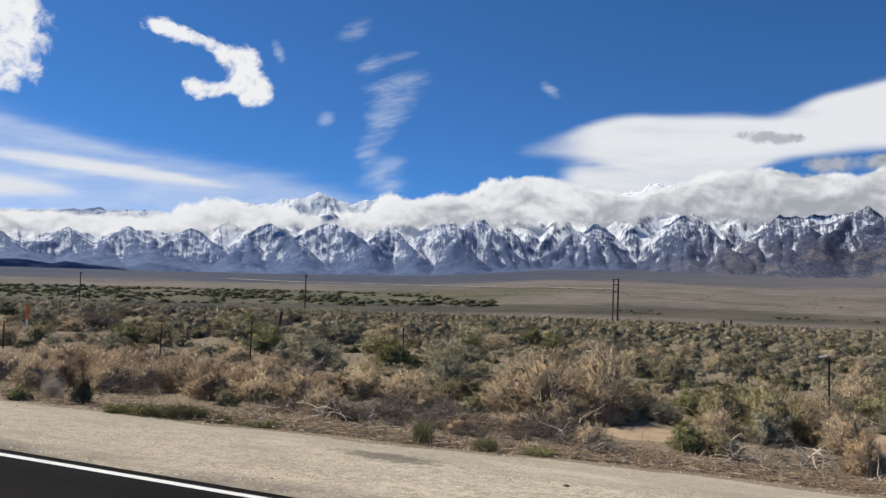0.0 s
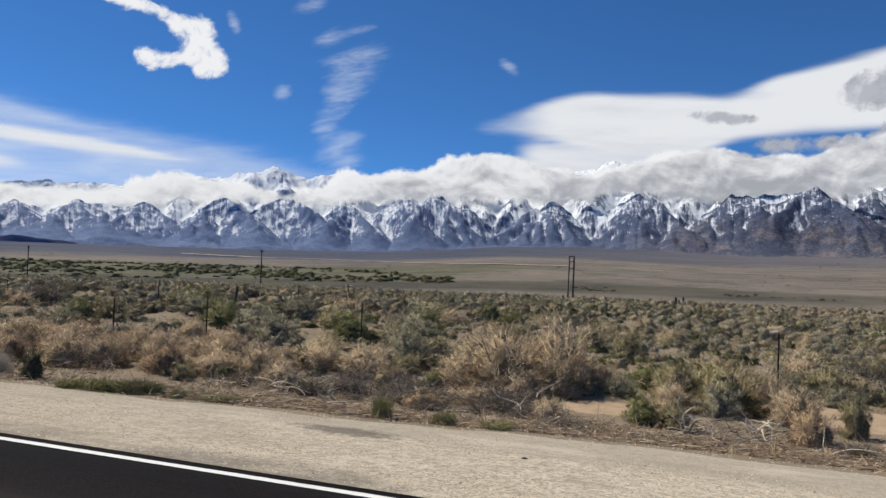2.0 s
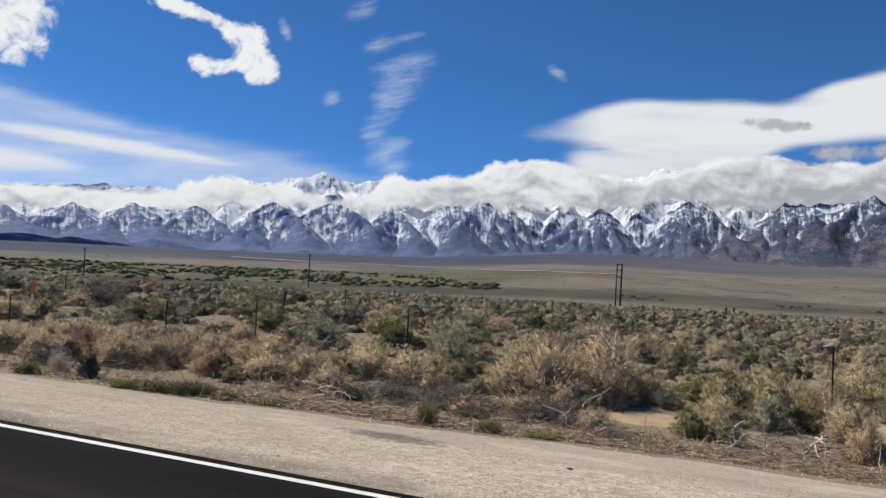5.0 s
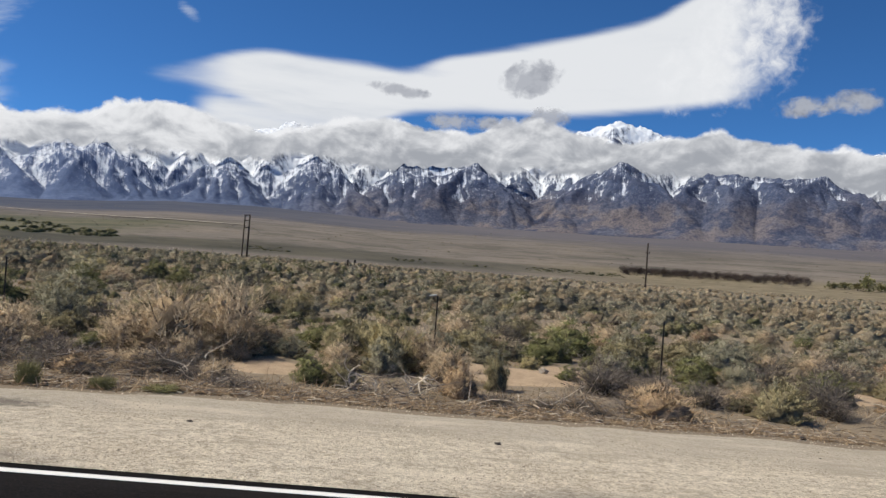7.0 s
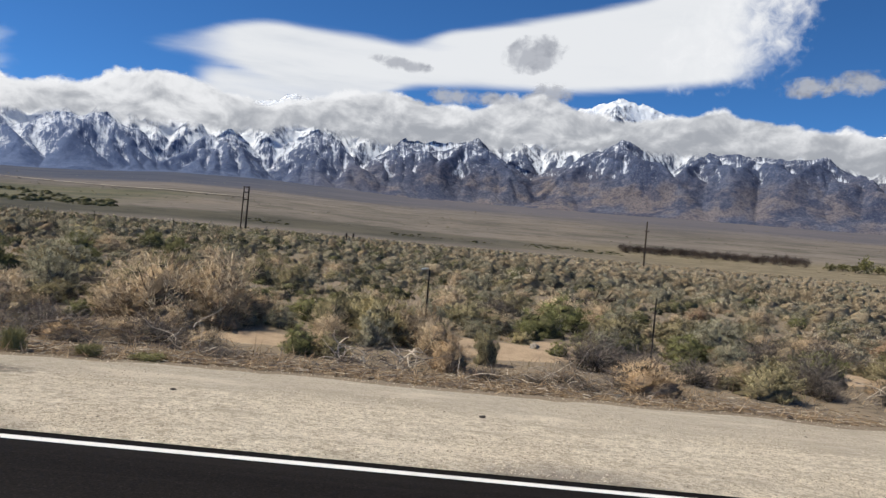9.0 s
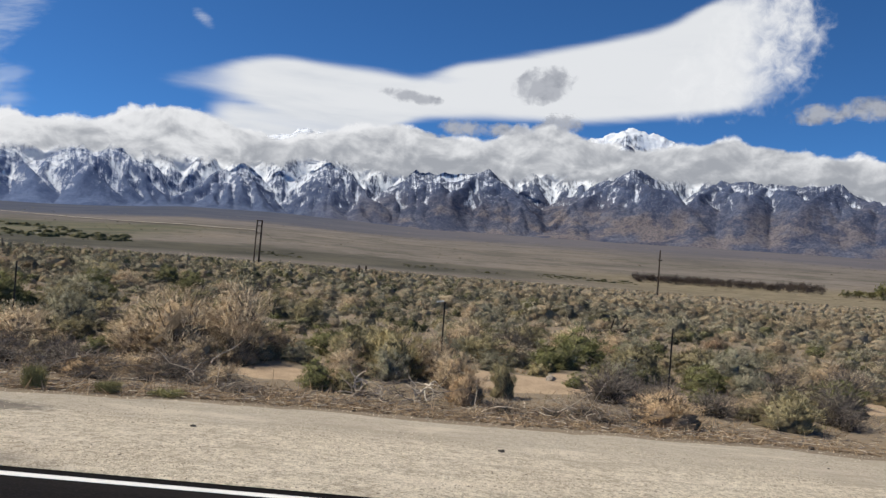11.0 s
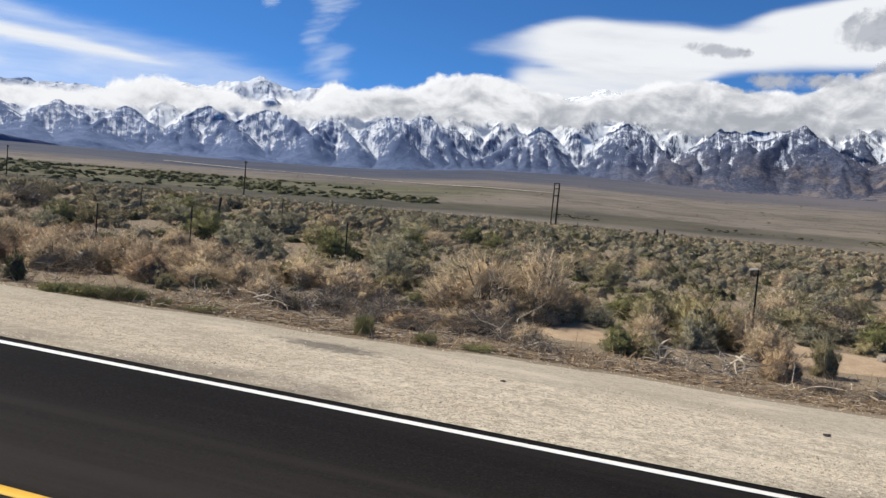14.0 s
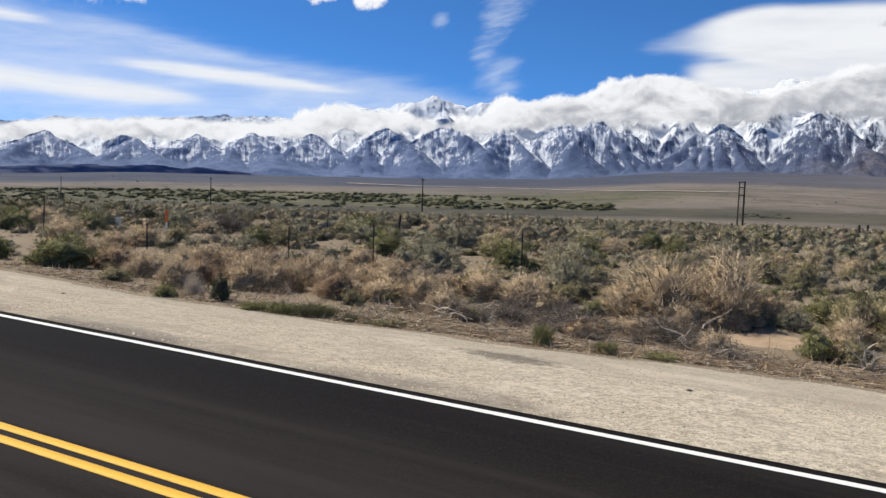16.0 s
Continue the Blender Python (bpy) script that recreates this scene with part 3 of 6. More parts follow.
def erode(Z, across, away, rounds, strength, free):
    """Running water cuts branching gullies. Returns the land and the drained area of each point."""
    n, m = Z.shape
    own = np.arange(n * m).reshape(n, m)
    for _ in range(rounds):
        P = np.pad(Z, 1, constant_values=1e9)
        fall, to, far = np.zeros((n, m)), own.copy(), np.ones((n, m))
        for i in (-1, 0, 1):
            for j in (-1, 0, 1):
                d = math.hypot(i * across, j * away)
                if d:
                    drop = (Z - P[1 + i:1 + i + n, 1 + j:1 + j + m]) / d
                    more = drop > fall
                    fall, to, far = np.where(more, drop, fall), np.where(more, own + i * m + j, to), np.where(more, d, far)
        to[~free] = own[~free]
        order = np.argsort(Z, axis=None).tolist()
        to, area = to.ravel().tolist(), [1.0] * (n * m)
        for i in reversed(order):
            if to[i] != i:
                area[to[i]] += area[i]
        z = Z.ravel().tolist()
        cut = (strength * np.sqrt(area) / far.ravel()).tolist()
        for i in order:
            if to[i] != i:
                z[i] = (z[i] + cut[i] * z[to[i]]) / (1 + cut[i])
        Z = np.array(z).reshape(n, m)
        P = np.pad(Z, 1, mode="edge")
        Z = np.where(free, 0.968 * Z + 0.008 * (P[2:, 1:-1] + P[:-2, 1:-1] + P[1:-1, 2:] + P[1:-1, :-2]), Z)
    return Z, np.array(area).reshape(n, m)


def build_mountains():
    """A relief of ridges: each massif stands before the crest, with snowy canyons between, cut by gullies."""
    step = 0.085
    az = np.arange(-74, 60.01, step)
    r = np.concatenate([np.linspace(R_BASE - 90, 4600, 150), np.linspace(4620, 4800, 6)])
    A, R = np.meshgrid(az, r, indexing="ij")
    X, Y = R * np.sin(np.radians(A)), R * np.cos(np.radians(A))
    S = (R - R_BASE) / 1100.0
    sc = np.clip(S, 0, 1)
    per = math.radians(1) * 4000
    base = np.interp(A, BASE_AZ, BASE_EL)
    crest = np.interp(A, [c[0] for c in CREST], [c[1] for c in CREST]) + 0.09 * fbm2(A * 2.2, A * 0, 17, 4)
    U = A * per + 26 * fbm2(X * 0.008, Y * 0.008, 21, 3) + 11 * fbm2(X * 0.025, Y * 0.025, 22, 3)
    W = R + 40 * fbm2(X * 0.009, Y * 0.009, 23, 3)
    best = R * np.tan(np.radians(base + (crest - base) * sc**1.75)) - 14 * smooth01(sc, 0.05, 0.3)
    skirt = best.copy()
    rng = np.random.RandomState(14)

    def ridge(p, q, steep, blunt=13.0):
        """Raise the land to a ridge from p to q, each (across, away, height)."""
        du, dw = q[0] - p[0], q[1] - p[1]
        cols = np.abs(A[:, 0] * per - (p[0] + q[0]) / 2) < 560 + abs(du)
        u, w = U[cols], W[cols]
        t = np.clip(((u - p[0]) * du + (w - p[1]) * dw) / (du * du + dw * dw), 0, 1)
        off = np.hypot(u - p[0] - t * du, w - p[1] - t * dw)
        best[cols] = np.maximum(best[cols], p[2] + t * (q[2] - p[2]) - steep * (0.58 + 0.42 * float(smooth01(p[0], -48 * per, -20 * per))) * (np.sqrt(off * off + blunt * blunt) - 0.8 * blunt))

    def spot(a, e, s):
        w = R_BASE + 1100 * s
        return np.array([a * per, w, w * math.tan(radians(e))])

    def crooked_ridge(p, q, steep, k, wobble):
        pts = [p + (q - p) * s + rng.normal(size=3) * (wobble, wobble, wobble * 0.35) * (0 < s < 1) for s in np.linspace(0, 1, k)]
        for g, h in zip(pts[:-1], pts[1:]):
            ridge(g, h, steep)
        return pts

    for a, e, s, la, le, ra, re in MASSIFS:
        top = spot(a, e, s)
        b = float(np.interp(a, BASE_AZ, BASE_EL))
        back = spot(a + rng.uniform(-0.8, 0.8), float(np.interp(a, [c[0] for c in CREST], [c[1] for c in CREST])) - 0.5, 1.0)
        crooked_ridge(top, back, 1.0, 4, 12)
        for fa, fe in ((la, le), (ra, re)):
            flank = crooked_ridge(top, spot(fa, fe + 0.75 * float(smooth01(-a, 14, 30)), max(0.10, s - 0.30)), 0.95, 5, 9)
            for p in flank[1:4]:
                if rng.rand() < 0.55:
                    continue
                foot = spot(p[0] / per + rng.uniform(-0.7, 0.7), b + 0.15, 0.0)
                crooked_ridge(p, p + (foot - p) * rng.uniform(0.5, 0.95), rng.uniform(0.85, 1.05), 4, 9)
        crooked_ridge(top, spot(a + rng.uniform(-0.8, 0.8), b + 0.1, 0.0), 0.80, 6, 11)
    for a in np.arange(-73, 60, 2.3):      # ribs of the back wall
        a = a + rng.uniform(-0.7, 0.7)
        b, c = float(np.interp(a, BASE_AZ, BASE_EL)), float(np.interp(a, [c[0] for c in CREST], [c[1] for c in CREST]))
        crooked_ridge(spot(a, c - 0.2, 1.0), spot(a + rng.uniform(-1.4, 1.4), b + (c - b) * 0.42, 0.5), 1.0, 5, 14)
    for a, e, s, qa, qe, qs in BUTTRESSES:
        crooked_ridge(spot(a, e, s), spot(qa, qe, qs), 0.62, 4, 7)
    best = skirt + (best - skirt) * (0.30 + 0.70 * smooth01(S / np.interp(A, [-46, -18], [1.7, 1.0]), -0.04, 0.26))
    peak = smooth01(sc, 0.80, 1.0)
    Z = best * (1 - peak) + peak * R * np.tan(np.radians(crest))
    rough = np.empty(A.shape)
    for i in range(A.shape[0]):
        for j in range(A.shape[1]):
            rough[i, j] = noise.ridged_multi_fractal(Vector((X[i, j] * 0.013, Y[i, j] * 0.013, 0.3)), 0.85, 2.1, 5, 1.0, 2.0)
    rough = (rough - rough.mean()) / rough.std()
    Z = Z + np.interp(A, [-50, -24], [0.7, 1.2]) * smooth01(S, 0.0, 0.3) * (3.8 * rough + 13.0 * fbm2(X * 0.008, Y * 0.008, 37, 4))
    Z, area = erode(Z, step * per, 8.0, 8, 0.024, (S > 0.0) & (S < 0.97))
    Z = Z + 1.1 * smooth01(S, 0.0, 0.25) * rough
    Z = np.where(S > 1, Z - (S - 1) * 1100 * 1.1, Z)
    Z = np.where(S < 0, Z + S * 1100 * 0.35, Z) + EYE.z
    drained = np.log(area)
    drained = (np.pad(drained, ((1, 1), (0, 0)), mode="edge")[2:] + drained + np.pad(drained, ((1, 1), (0, 0)), mode="edge")[:-2]) / 3
    hollow = np.zeros_like(Z)
    for w, deep in ((6, 14.0), (24, 50.0)):
        pad = np.pad(Z, ((w, w), (0, 0)), mode="edge")
        hollow += 0.5 * np.clip(((pad[2 * w:] + pad[:-2 * w]) / 2 - Z) / deep, -1, 1)
    el = np.degrees(np.arctan2(Z - EYE.z, R))
    line = np.interp(A, [-60, -30, -16, -5, 4, 12, 24, 40], [5.3, 5.5, 5.45, 5.5, 5.9, 6.25, 6.3, 5.8])
    dz = np.hypot(np.gradient(Z, axis=0) / (step * per), np.gradient(Z, axis=1) / np.gradient(R, axis=1))
    snow = 0.31 + np.clip((el - line) * 0.20, -0.5, 0.25) + 0.55 * np.clip(sc - 0.42, -0.2, 0.5) + 0.115 * np.clip(drained - 2.0, -1.5, 4) + 0.34 * np.maximum(hollow, -0.35) + np.interp(A, [-50, -34, -14, -2, 8], [0.30, 0.23, 0.20, 0.14, 0.06]) + np.interp(A, [-24, -5], [0.02, 0.26]) * smooth01(sc, 0.72, 0.95) - 0.28 * smooth01(dz, 0.9, 1.8)
    snow = snow - 0.5 * smooth01(line - el, 0.5, 1.3)
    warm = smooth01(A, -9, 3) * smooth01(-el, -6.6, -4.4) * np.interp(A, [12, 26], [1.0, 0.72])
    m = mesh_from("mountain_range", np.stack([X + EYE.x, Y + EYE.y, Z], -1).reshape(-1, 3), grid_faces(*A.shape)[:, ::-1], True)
    # pale: share of blue haze in the rock colour, rising to the left
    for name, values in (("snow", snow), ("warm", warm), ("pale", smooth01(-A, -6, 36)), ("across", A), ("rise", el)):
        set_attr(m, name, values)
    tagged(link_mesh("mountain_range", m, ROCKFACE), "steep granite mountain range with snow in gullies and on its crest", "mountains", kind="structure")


def build_low_hills():
    az = np.arange(-72, -41.9, 0.2)
    r = np.linspace(3050, 3380, 26)
    A, R = np.meshgrid(az, r, indexing="ij")
    X, Y = R * np.sin(np.radians(A)) + EYE.x, R * np.cos(np.radians(A)) + EYE.y
    up = np.interp(A, [-72, -60, -57, -54, -51, -49.5, -47.5, -46, -44.5, -42], [0.5, 0.62, 0.42, 0.6, 0.5, 0.55, 0.42, 0.5, 0.25, 0.0]) * 58
    hump = np.clip(1 - ((R - 3215) / 165) ** 2, 0, 1)
    Z = land(X, Y) - 4 + up * hump + 7 * hump * fbm2(X * 0.02, Y * 0.02, 31)
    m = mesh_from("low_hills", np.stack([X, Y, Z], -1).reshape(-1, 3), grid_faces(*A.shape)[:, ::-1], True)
    tagged(link_mesh("low_hills", m, HAZED_HILL), "low rocky hills tinted with blue haze at the foot of the range", "hills", kind="structure")


# ---- clouds ----
def blobs(items):
    """Thickness from soft ovals: azimuth, elevation, half width, half height, tilt in degrees."""
    def at(az, el):
        clear = np.ones_like(az)
        for a, e, ra, re, tilt in items:
            c, s = math.cos(radians(tilt)), math.sin(radians(tilt))
            u, v = (az - a) * c + (el - e) * s, -(az - a) * s + (el - e) * c
            clear *= 1 - 0.98 * np.exp(-0.9 * ((u / ra) ** 2 + (v / re) ** 2) ** 1.5)
        return 1 - clear
    return at


def cloud(label, box, dist, thick, material, under=None, step=0.16, swell=60.0, seed=1):
    """A cloud: a curved, swelling sheet of vapour far off."""
    a0, a1, e0, e1 = box
    step = step * 1.6
    az, el = np.arange(a0, a1 + step, step), np.arange(e0, e1 + step, step)
    A, E = np.meshgrid(az, el, indexing="ij")
    T = thick(A, E)
    edge = np.minimum(np.minimum(A - a0, a1 - A), np.minimum(E - e0, e1 - E))
    T = T * smooth01(edge, 0, 0.5) - 0.6 * (1 - smooth01(edge, 0, 0.5))
    D = dist - swell * np.clip(T, 0, 1) - 0.3 * swell * fbm2(A * 1.3, E * 2.0, seed)
    a, e = np.radians(A), np.radians(E)
    P = np.stack([EYE.x + D * np.sin(a) * np.cos(e), EYE.y + D * np.cos(a) * np.cos(e), EYE.z + D * np.sin(e)], -1)
    m = mesh_from("cloud", P.reshape(-1, 3), grid_faces(*A.shape), True)
    set_attr(m, "thick", T)
    set_attr(m, "under", (under(A, E) if under else 0 * A))
    return tagged(link_mesh("cloud", m, material), label, "cloud")


BANK_TOP = [(-75, 5.6), (-58, 6.3), (-55, 6.9), (-51, 7.2), (-46.5, 7.35), (-41.7, 7.3), (-38.8, 7.9), (-36.9, 8.75), (-34.8, 8.4), (-32.5, 8.3), (-30.5, 7.9), (-28, 7.9), (-26.2, 8.2), (-24.6, 9.2),
            (-21, 9.15), (-19.4, 9.35), (-17.8, 10.1), (-15.3, 10.75), (-12.7, 10.45), (-10.2, 9.6), (-7.5, 9.2), (-3.2, 10.2), (-0.1, 10.8), (2.3, 10.25), (4.7, 9.8), (8, 10.2), (11, 11.1),
            (13, 10.3), (16.5, 9.5), (19.5, 9.5), (23.1, 10.1), (25.4, 9.5), (28.6, 8.9), (33, 8.4), (37, 8.4), (39, 9.1), (41.2, 7.5), (60, 7.0)]
BANK_LOW = [(-75, 4.6), (-58, 5.0), (-53, 5.85), (-46.5, 6.0), (-41.5, 6.1), (-36, 6.75), (-33, 7.05), (-24, 7.25), (-19, 7.6), (-13, 7.4), (-10.5, 7.35), (-5, 7.9), (0.5, 7.15), (5, 7.4),
            (11, 7.5), (16, 7.45), (20.5, 7.3), (25.5, 6.9), (28.6, 6.6), (32.3, 6.0), (35.7, 6.05), (39, 5.7), (41.2, 5.35), (60, 5.0)]


def bank(az, el):
    top = np.interp(az, [p[0] for p in BANK_TOP], [p[1] for p in BANK_TOP])
    low = np.interp(az, [p[0] for p in BANK_LOW], [p[1] for p in BANK_LOW])
    return 1.15 * smooth01(el, low - 1.0, low + 0.8) * smooth01(-el, -(top + 0.40), -(top - 0.55))


def bank_under(az, el):
    top = np.interp(az, [p[0] for p in BANK_TOP], [p[1] for p in BANK_TOP])
    low = np.interp(az, [p[0] for p in BANK_LOW], [p[1] for p in BANK_LOW])
    # painted shade of the bank: greyer to the right and towards its base
    dull = np.interp(az, [-60, -30, -20, -8, 0, 28, 40], [0.05, 0.10, 0.32, 0.55, 0.68, 0.72, 0.62])
    return dull + 0.6 * (0.5 - (el - low) / (top - low))


LENS_TOP = [(-19, 12.7), (-16.3, 13.0), (-14.4, 13.4), (-12.6, 13.9), (-11.2, 14.4), (-8.2, 14.85), (-2, 14.5), (1.2, 14.15), (2.6, 14.5), (3.6, 15.1), (8.2, 15.8), (15.9, 17.1), (18.2, 17.6), (20, 18.4), (22, 19.4), (31, 19.4)]
LENS_LOW = [(-19, 12.6), (-16, 12.2), (-12.1, 11.6), (-9, 11.0), (-4, 10.4), (-1, 10.2), (1.4, 11.2), (6.5, 11.5), (12.4, 11.2), (18.1, 11.6), (23.6, 12.0), (26.7, 12.6), (31, 14)]


def eased(az, pairs, over):
    """A line through pairs, its corners rounded."""
    xs, ys = [p[0] for p in pairs], [p[1] for p in pairs]
    return sum(np.interp(az + over * d, xs, ys) for d in (-1, -0.6, -0.2, 0.2, 0.6, 1)) / 6


def lens(az, el):
    """The upper disc with its streaming tip, and a thinner layer that sinks behind the bank."""
    top, low = eased(az, LENS_TOP, 1.0), eased(az, LENS_LOW, 1.2)
    end = 1 - smooth01(az, 21, 27.5)
    disc = smooth01(el, low - 0.55, low + 0.75) * smooth01(-el, -(top + 0.35), -(top - 0.8)) * (0.42 + 0.70 * smooth01(az, -14.5, -8)) * smooth01(az, -18.8, -13.5)
    notch = np.where(az > 1.2, smooth01(el, low - 0.55, low + 0.75), 1.0)
    sheet = 0.86 * smooth01(-el, -12.2, -10.9) * smooth01(el, 7.6, 8.4) * smooth01(az, -14.2, -11.2) * (1 - smooth01(az, -1.5, 2.4)) * notch
    dent = 1 - 0.30 * np.exp(-((az - 2.4) / 2.6) ** 2 - ((el - 14.0) / 0.5) ** 2)
    return 1.22 * np.maximum(disc, sheet) * end * dent


def build_clouds():
    cloud("long bank of cumulus cloud wrapped round the mountain crest", (-66, 52, 4.4, 12.2), 4140, bank, BANK, bank_under, 0.17, 40, 3)
    cloud("bright cumulus heads rising behind the cloud bank", (-40, 48, 5.5, 12.6), 4420, lambda a, e: bank(a + 0.9, e - 0.15 - 0.25 * np.sin(a * 1.7)), PUFF, lambda a, e: a * 0 - 0.5, 0.2, 20, 4)
    cloud("huge smooth white lens cloud with a frayed end", (-19, 31, 8.6, 21), 4820, lens, LENS, lambda a, e: 0.25 * smooth01(-e, -12.6, -11.2) + 0.25 * smooth01(-a, -2, 8), 0.2, 30, 5)
    cloud("frayed bright end of the great lens cloud", (13, 33, 10.5, 23.5), 4780, blobs([(22.6, 14.6, 4.6, 2.6, 20), (24.8, 16.3, 3.6, 3.2, 60), (25.2, 18.6, 4.2, 2.3, 55), (25.6, 20.6, 3.4, 2.0, 40)]), FRAY, lambda a, e: a * 0 - 1.5, 0.16, 20, 6)
    cloud("small grey cloud adrift below the lens cloud", (7.0, 13.6, 11.8, 15.6), 4560, blobs([(10.6, 13.9, 1.6, 1.0, 15), (9.8, 13.3, 1.5, 0.8, 0), (9.0, 14.2, 0.9, 0.5, 30)]), GREY, None, 0.12, 15, 7)
    cloud("small grey cloud adrift below the lens cloud", (-2.5, 4.5, 11.6, 13.8), 4560, blobs([(0.6, 12.75, 1.7, 0.42, -6), (2.2, 12.5, 0.8, 0.3, 0)]), GREY, None, 0.12, 15, 8)
    cloud("small dull cloud in open sky", (25.3, 33.6, 10.4, 13.0), 4560, blobs([(28.3, 11.55, 1.8, 0.6, 3), (31.2, 11.8, 1.3, 0.8, -10)]), GREY, None, 0.12, 15, 9)
    cloud("grey puff above the cloud bank", (1.5, 14, 9.2, 12.4), 4400, blobs([(4.5, 10.7, 1.5, 0.55, 0), (8.0, 10.6, 2.0, 0.5, 0), (11.2, 10.9, 1.6, 0.85, 10)]), GREY, None, 0.12, 15, 10)
    cloud("faint white cloud in open sky", (33, 46, 9.2, 13.4), 4700, blobs([(39.8, 10.9, 2.6, 0.9, -8), (36.9, 11.8, 2.0, 0.45, -18)]), WISP, None, 0.16, 10, 11)
    cloud("ragged white cumulus cloud with a trailing arm", (-43.5, -31.5, 13.8, 21.5), 4650, blobs([
        (-40.9, 19.6, 1.3, 0.68, -15), (-38.9, 19.2, 1.7, 0.46, -14), (-37.0, 18.5, 0.9, 0.6, -30), (-35.4, 18.0, 1.2, 1.0, 20), (-35.2, 17.0, 1.3, 1.1, -20), (-34.1, 16.1, 1.0, 0.8, 0), (-34.8, 15.55, 0.8, 0.6, 0),
        (-36.4, 16.2, 1.0, 0.45, 8), (-38.6, 16.0, 0.7, 0.8, 60), (-37.6, 15.9, 0.9, 0.45, 0)]), PUFF, None, 0.10, 40, 13)
    cloud("bright cumulus cloud with ragged edge", (-66, -45.5, 13.2, 27), 3900, blobs([(-50.5, 19.2, 2.6, 2.4, 60), (-50.2, 16.6, 2.4, 1.9, 20), (-54, 18, 4, 3.5, 0), (-60, 20, 5, 5, 0)]), PUFF, None, 0.16, 60, 15)
    cloud("small thin cloud wisp", (-31.8, -27.6, 13.0, 15.6), 4700, blobs([(-29.6, 14.5, 0.6, 0.55, 40)]), WISP, None, 0.12, 5, 17)
    cloud("small thin cloud wisp", (-35.2, -30.9, 17.4, 20.2), 4700, blobs([(-33.0, 18.7, 0.35, 0.8, 25)]), WISP, None, 0.12, 5, 18)
    cloud("small thin cloud wisp", (-15.6, -11.5, 15.2, 18), 4700, blobs([(-13.6, 16.6, 0.75, 0.35, -35)]), WISP, None, 0.12, 5, 19)
    cloud("tall feathery column of cirrus cloud", (-31, -19, 8.2, 25), 4760, blobs([
        (-27.6, 20.6, 1.5, 0.55, 25), (-26.4, 18.3, 1.2, 0.55, 20), (-24.4, 18.9, 1.6, 0.35, 14), (-24.6, 17.1, 2.3, 0.75, 14), (-24.7, 15.8, 1.9, 0.85, 16), (-25.3, 14.6, 1.5, 0.8, 22), (-26.1, 13.3, 1.1, 0.8, 30),
        (-26.7, 12.2, 0.8, 0.9, 70), (-25.2, 11.4, 1.3, 0.7, 20), (-25.6, 10.1, 1.7, 1.2, 10)]), WISP, None, 0.14, 10, 20)
    cloud("long low band of white layered cloud", (-70, -33, 7.0, 13.0), 4800, blobs([
        (-43.8, 10.25, 5.6, 0.52, -5), (-39.5, 9.95, 3.8, 0.30, -6), (-47.5, 10.45, 4.0, 0.35, -3)]), LENS, None, 0.18, 20, 22)
    cloud("long low band of white layered cloud", (-74, -43, 6.0, 13.8), 4810, blobs([
        (-54.5, 9.0, 7.5, 0.75, -3), (-49.5, 8.75, 3.4, 0.5, -2), (-62, 9.2, 6, 1.2, 0), (-57.6, 12.9, 2.8, 0.35, -4)]), LENS, None, 0.18, 20, 23)
    cloud("thin streaks of high haze cloud", (-76, -16, 4.0, 17), 4860, blobs([
        (-47, 9.3, 16, 2.0, -4), (-48, 7.6, 22, 2.2, -2), (-55.0, 11.0, 5.5, 0.45, -3), (-49.6, 12.3, 5.0, 0.55, -7), (-45.5, 11.6, 4.0, 0.4, -8), (-56, 11, 10, 2.6, 0), (-36, 9.4, 9, 1.7, -6), (-62, 13.5, 7, 0.9, -6)]), VEIL, None, 0.25, 10, 24)


def build_track():
    """A pale dirt track that crosses the upper plain."""
    az = np.arange(-36, -9.0, 0.25)
    r = np.interp(az, [-36, -32.5, -29, -25, -21, -17.3, -13, -9], [1240, 1172, 1062, 930, 790, 665, 610, 604])
    half = np.interp(r, [600, 1200], [6.0, 24.0])
    rows = []
    for side in (-1, 1):
        x, y = EYE.x + (r + side * half) * np.sin(np.radians(az)), EYE.y + (r + side * half) * np.cos(np.radians(az))
        rows.append(np.stack([x, y, land(x, y) + 0.6], -1))
    m = mesh_from("dirt_track", np.stack(rows, 1).reshape(-1, 3), grid_faces(len(az), 2)[:, ::-1])
    tagged(link_mesh("dirt_track", m, TRACK_DIRT), "pale dirt track across the open plain", "track", kind="structure")


build_ground()
build_track()
build_shoulder()
build_road()
build_mountains()
build_low_hills()
build_clouds()


# ---- plants ----
HABIT = {  # blades, length, width, upright 0..1, depth, stems, sprays
    "tan": (4500, 0.108, 0.0076, 0.25, 0.35, 20, 230), "rust": (3900, 0.105, 0.0080, 0.35, 0.35, 24, 160), "straw": (3000, 0.14, 0.0095, 0.40, 0.6, 14, 110),
    "sage": (4200, 0.098, 0.0105, 0.50, 0.35, 16, 110), "olive": (4100, 0.104, 0.0105, 0.50, 0.40, 18, 110), "green": (4100, 0.096, 0.0112, 0.50, 0.40, 16, 110), "dgreen": (3600, 0.085, 0.015, 0.70, 0.45, 12, 120),
    "yellow": (3300, 0.125, 0.0100, 0.60, 0.5, 24, 110), "weed": (1200, 0.30, 0.024, 0.70, 0.9, 0, 0), "dead": (1900, 0.16, 0.0095, 0.30, 0.75, 50, 0), "pale": (3800, 0.19, 0.0065, 0.80, 0.7, 70, 0)}


def unit(v):
    return v / np.maximum(np.linalg.norm(v, axis=-1, keepdims=True), 1e-9)


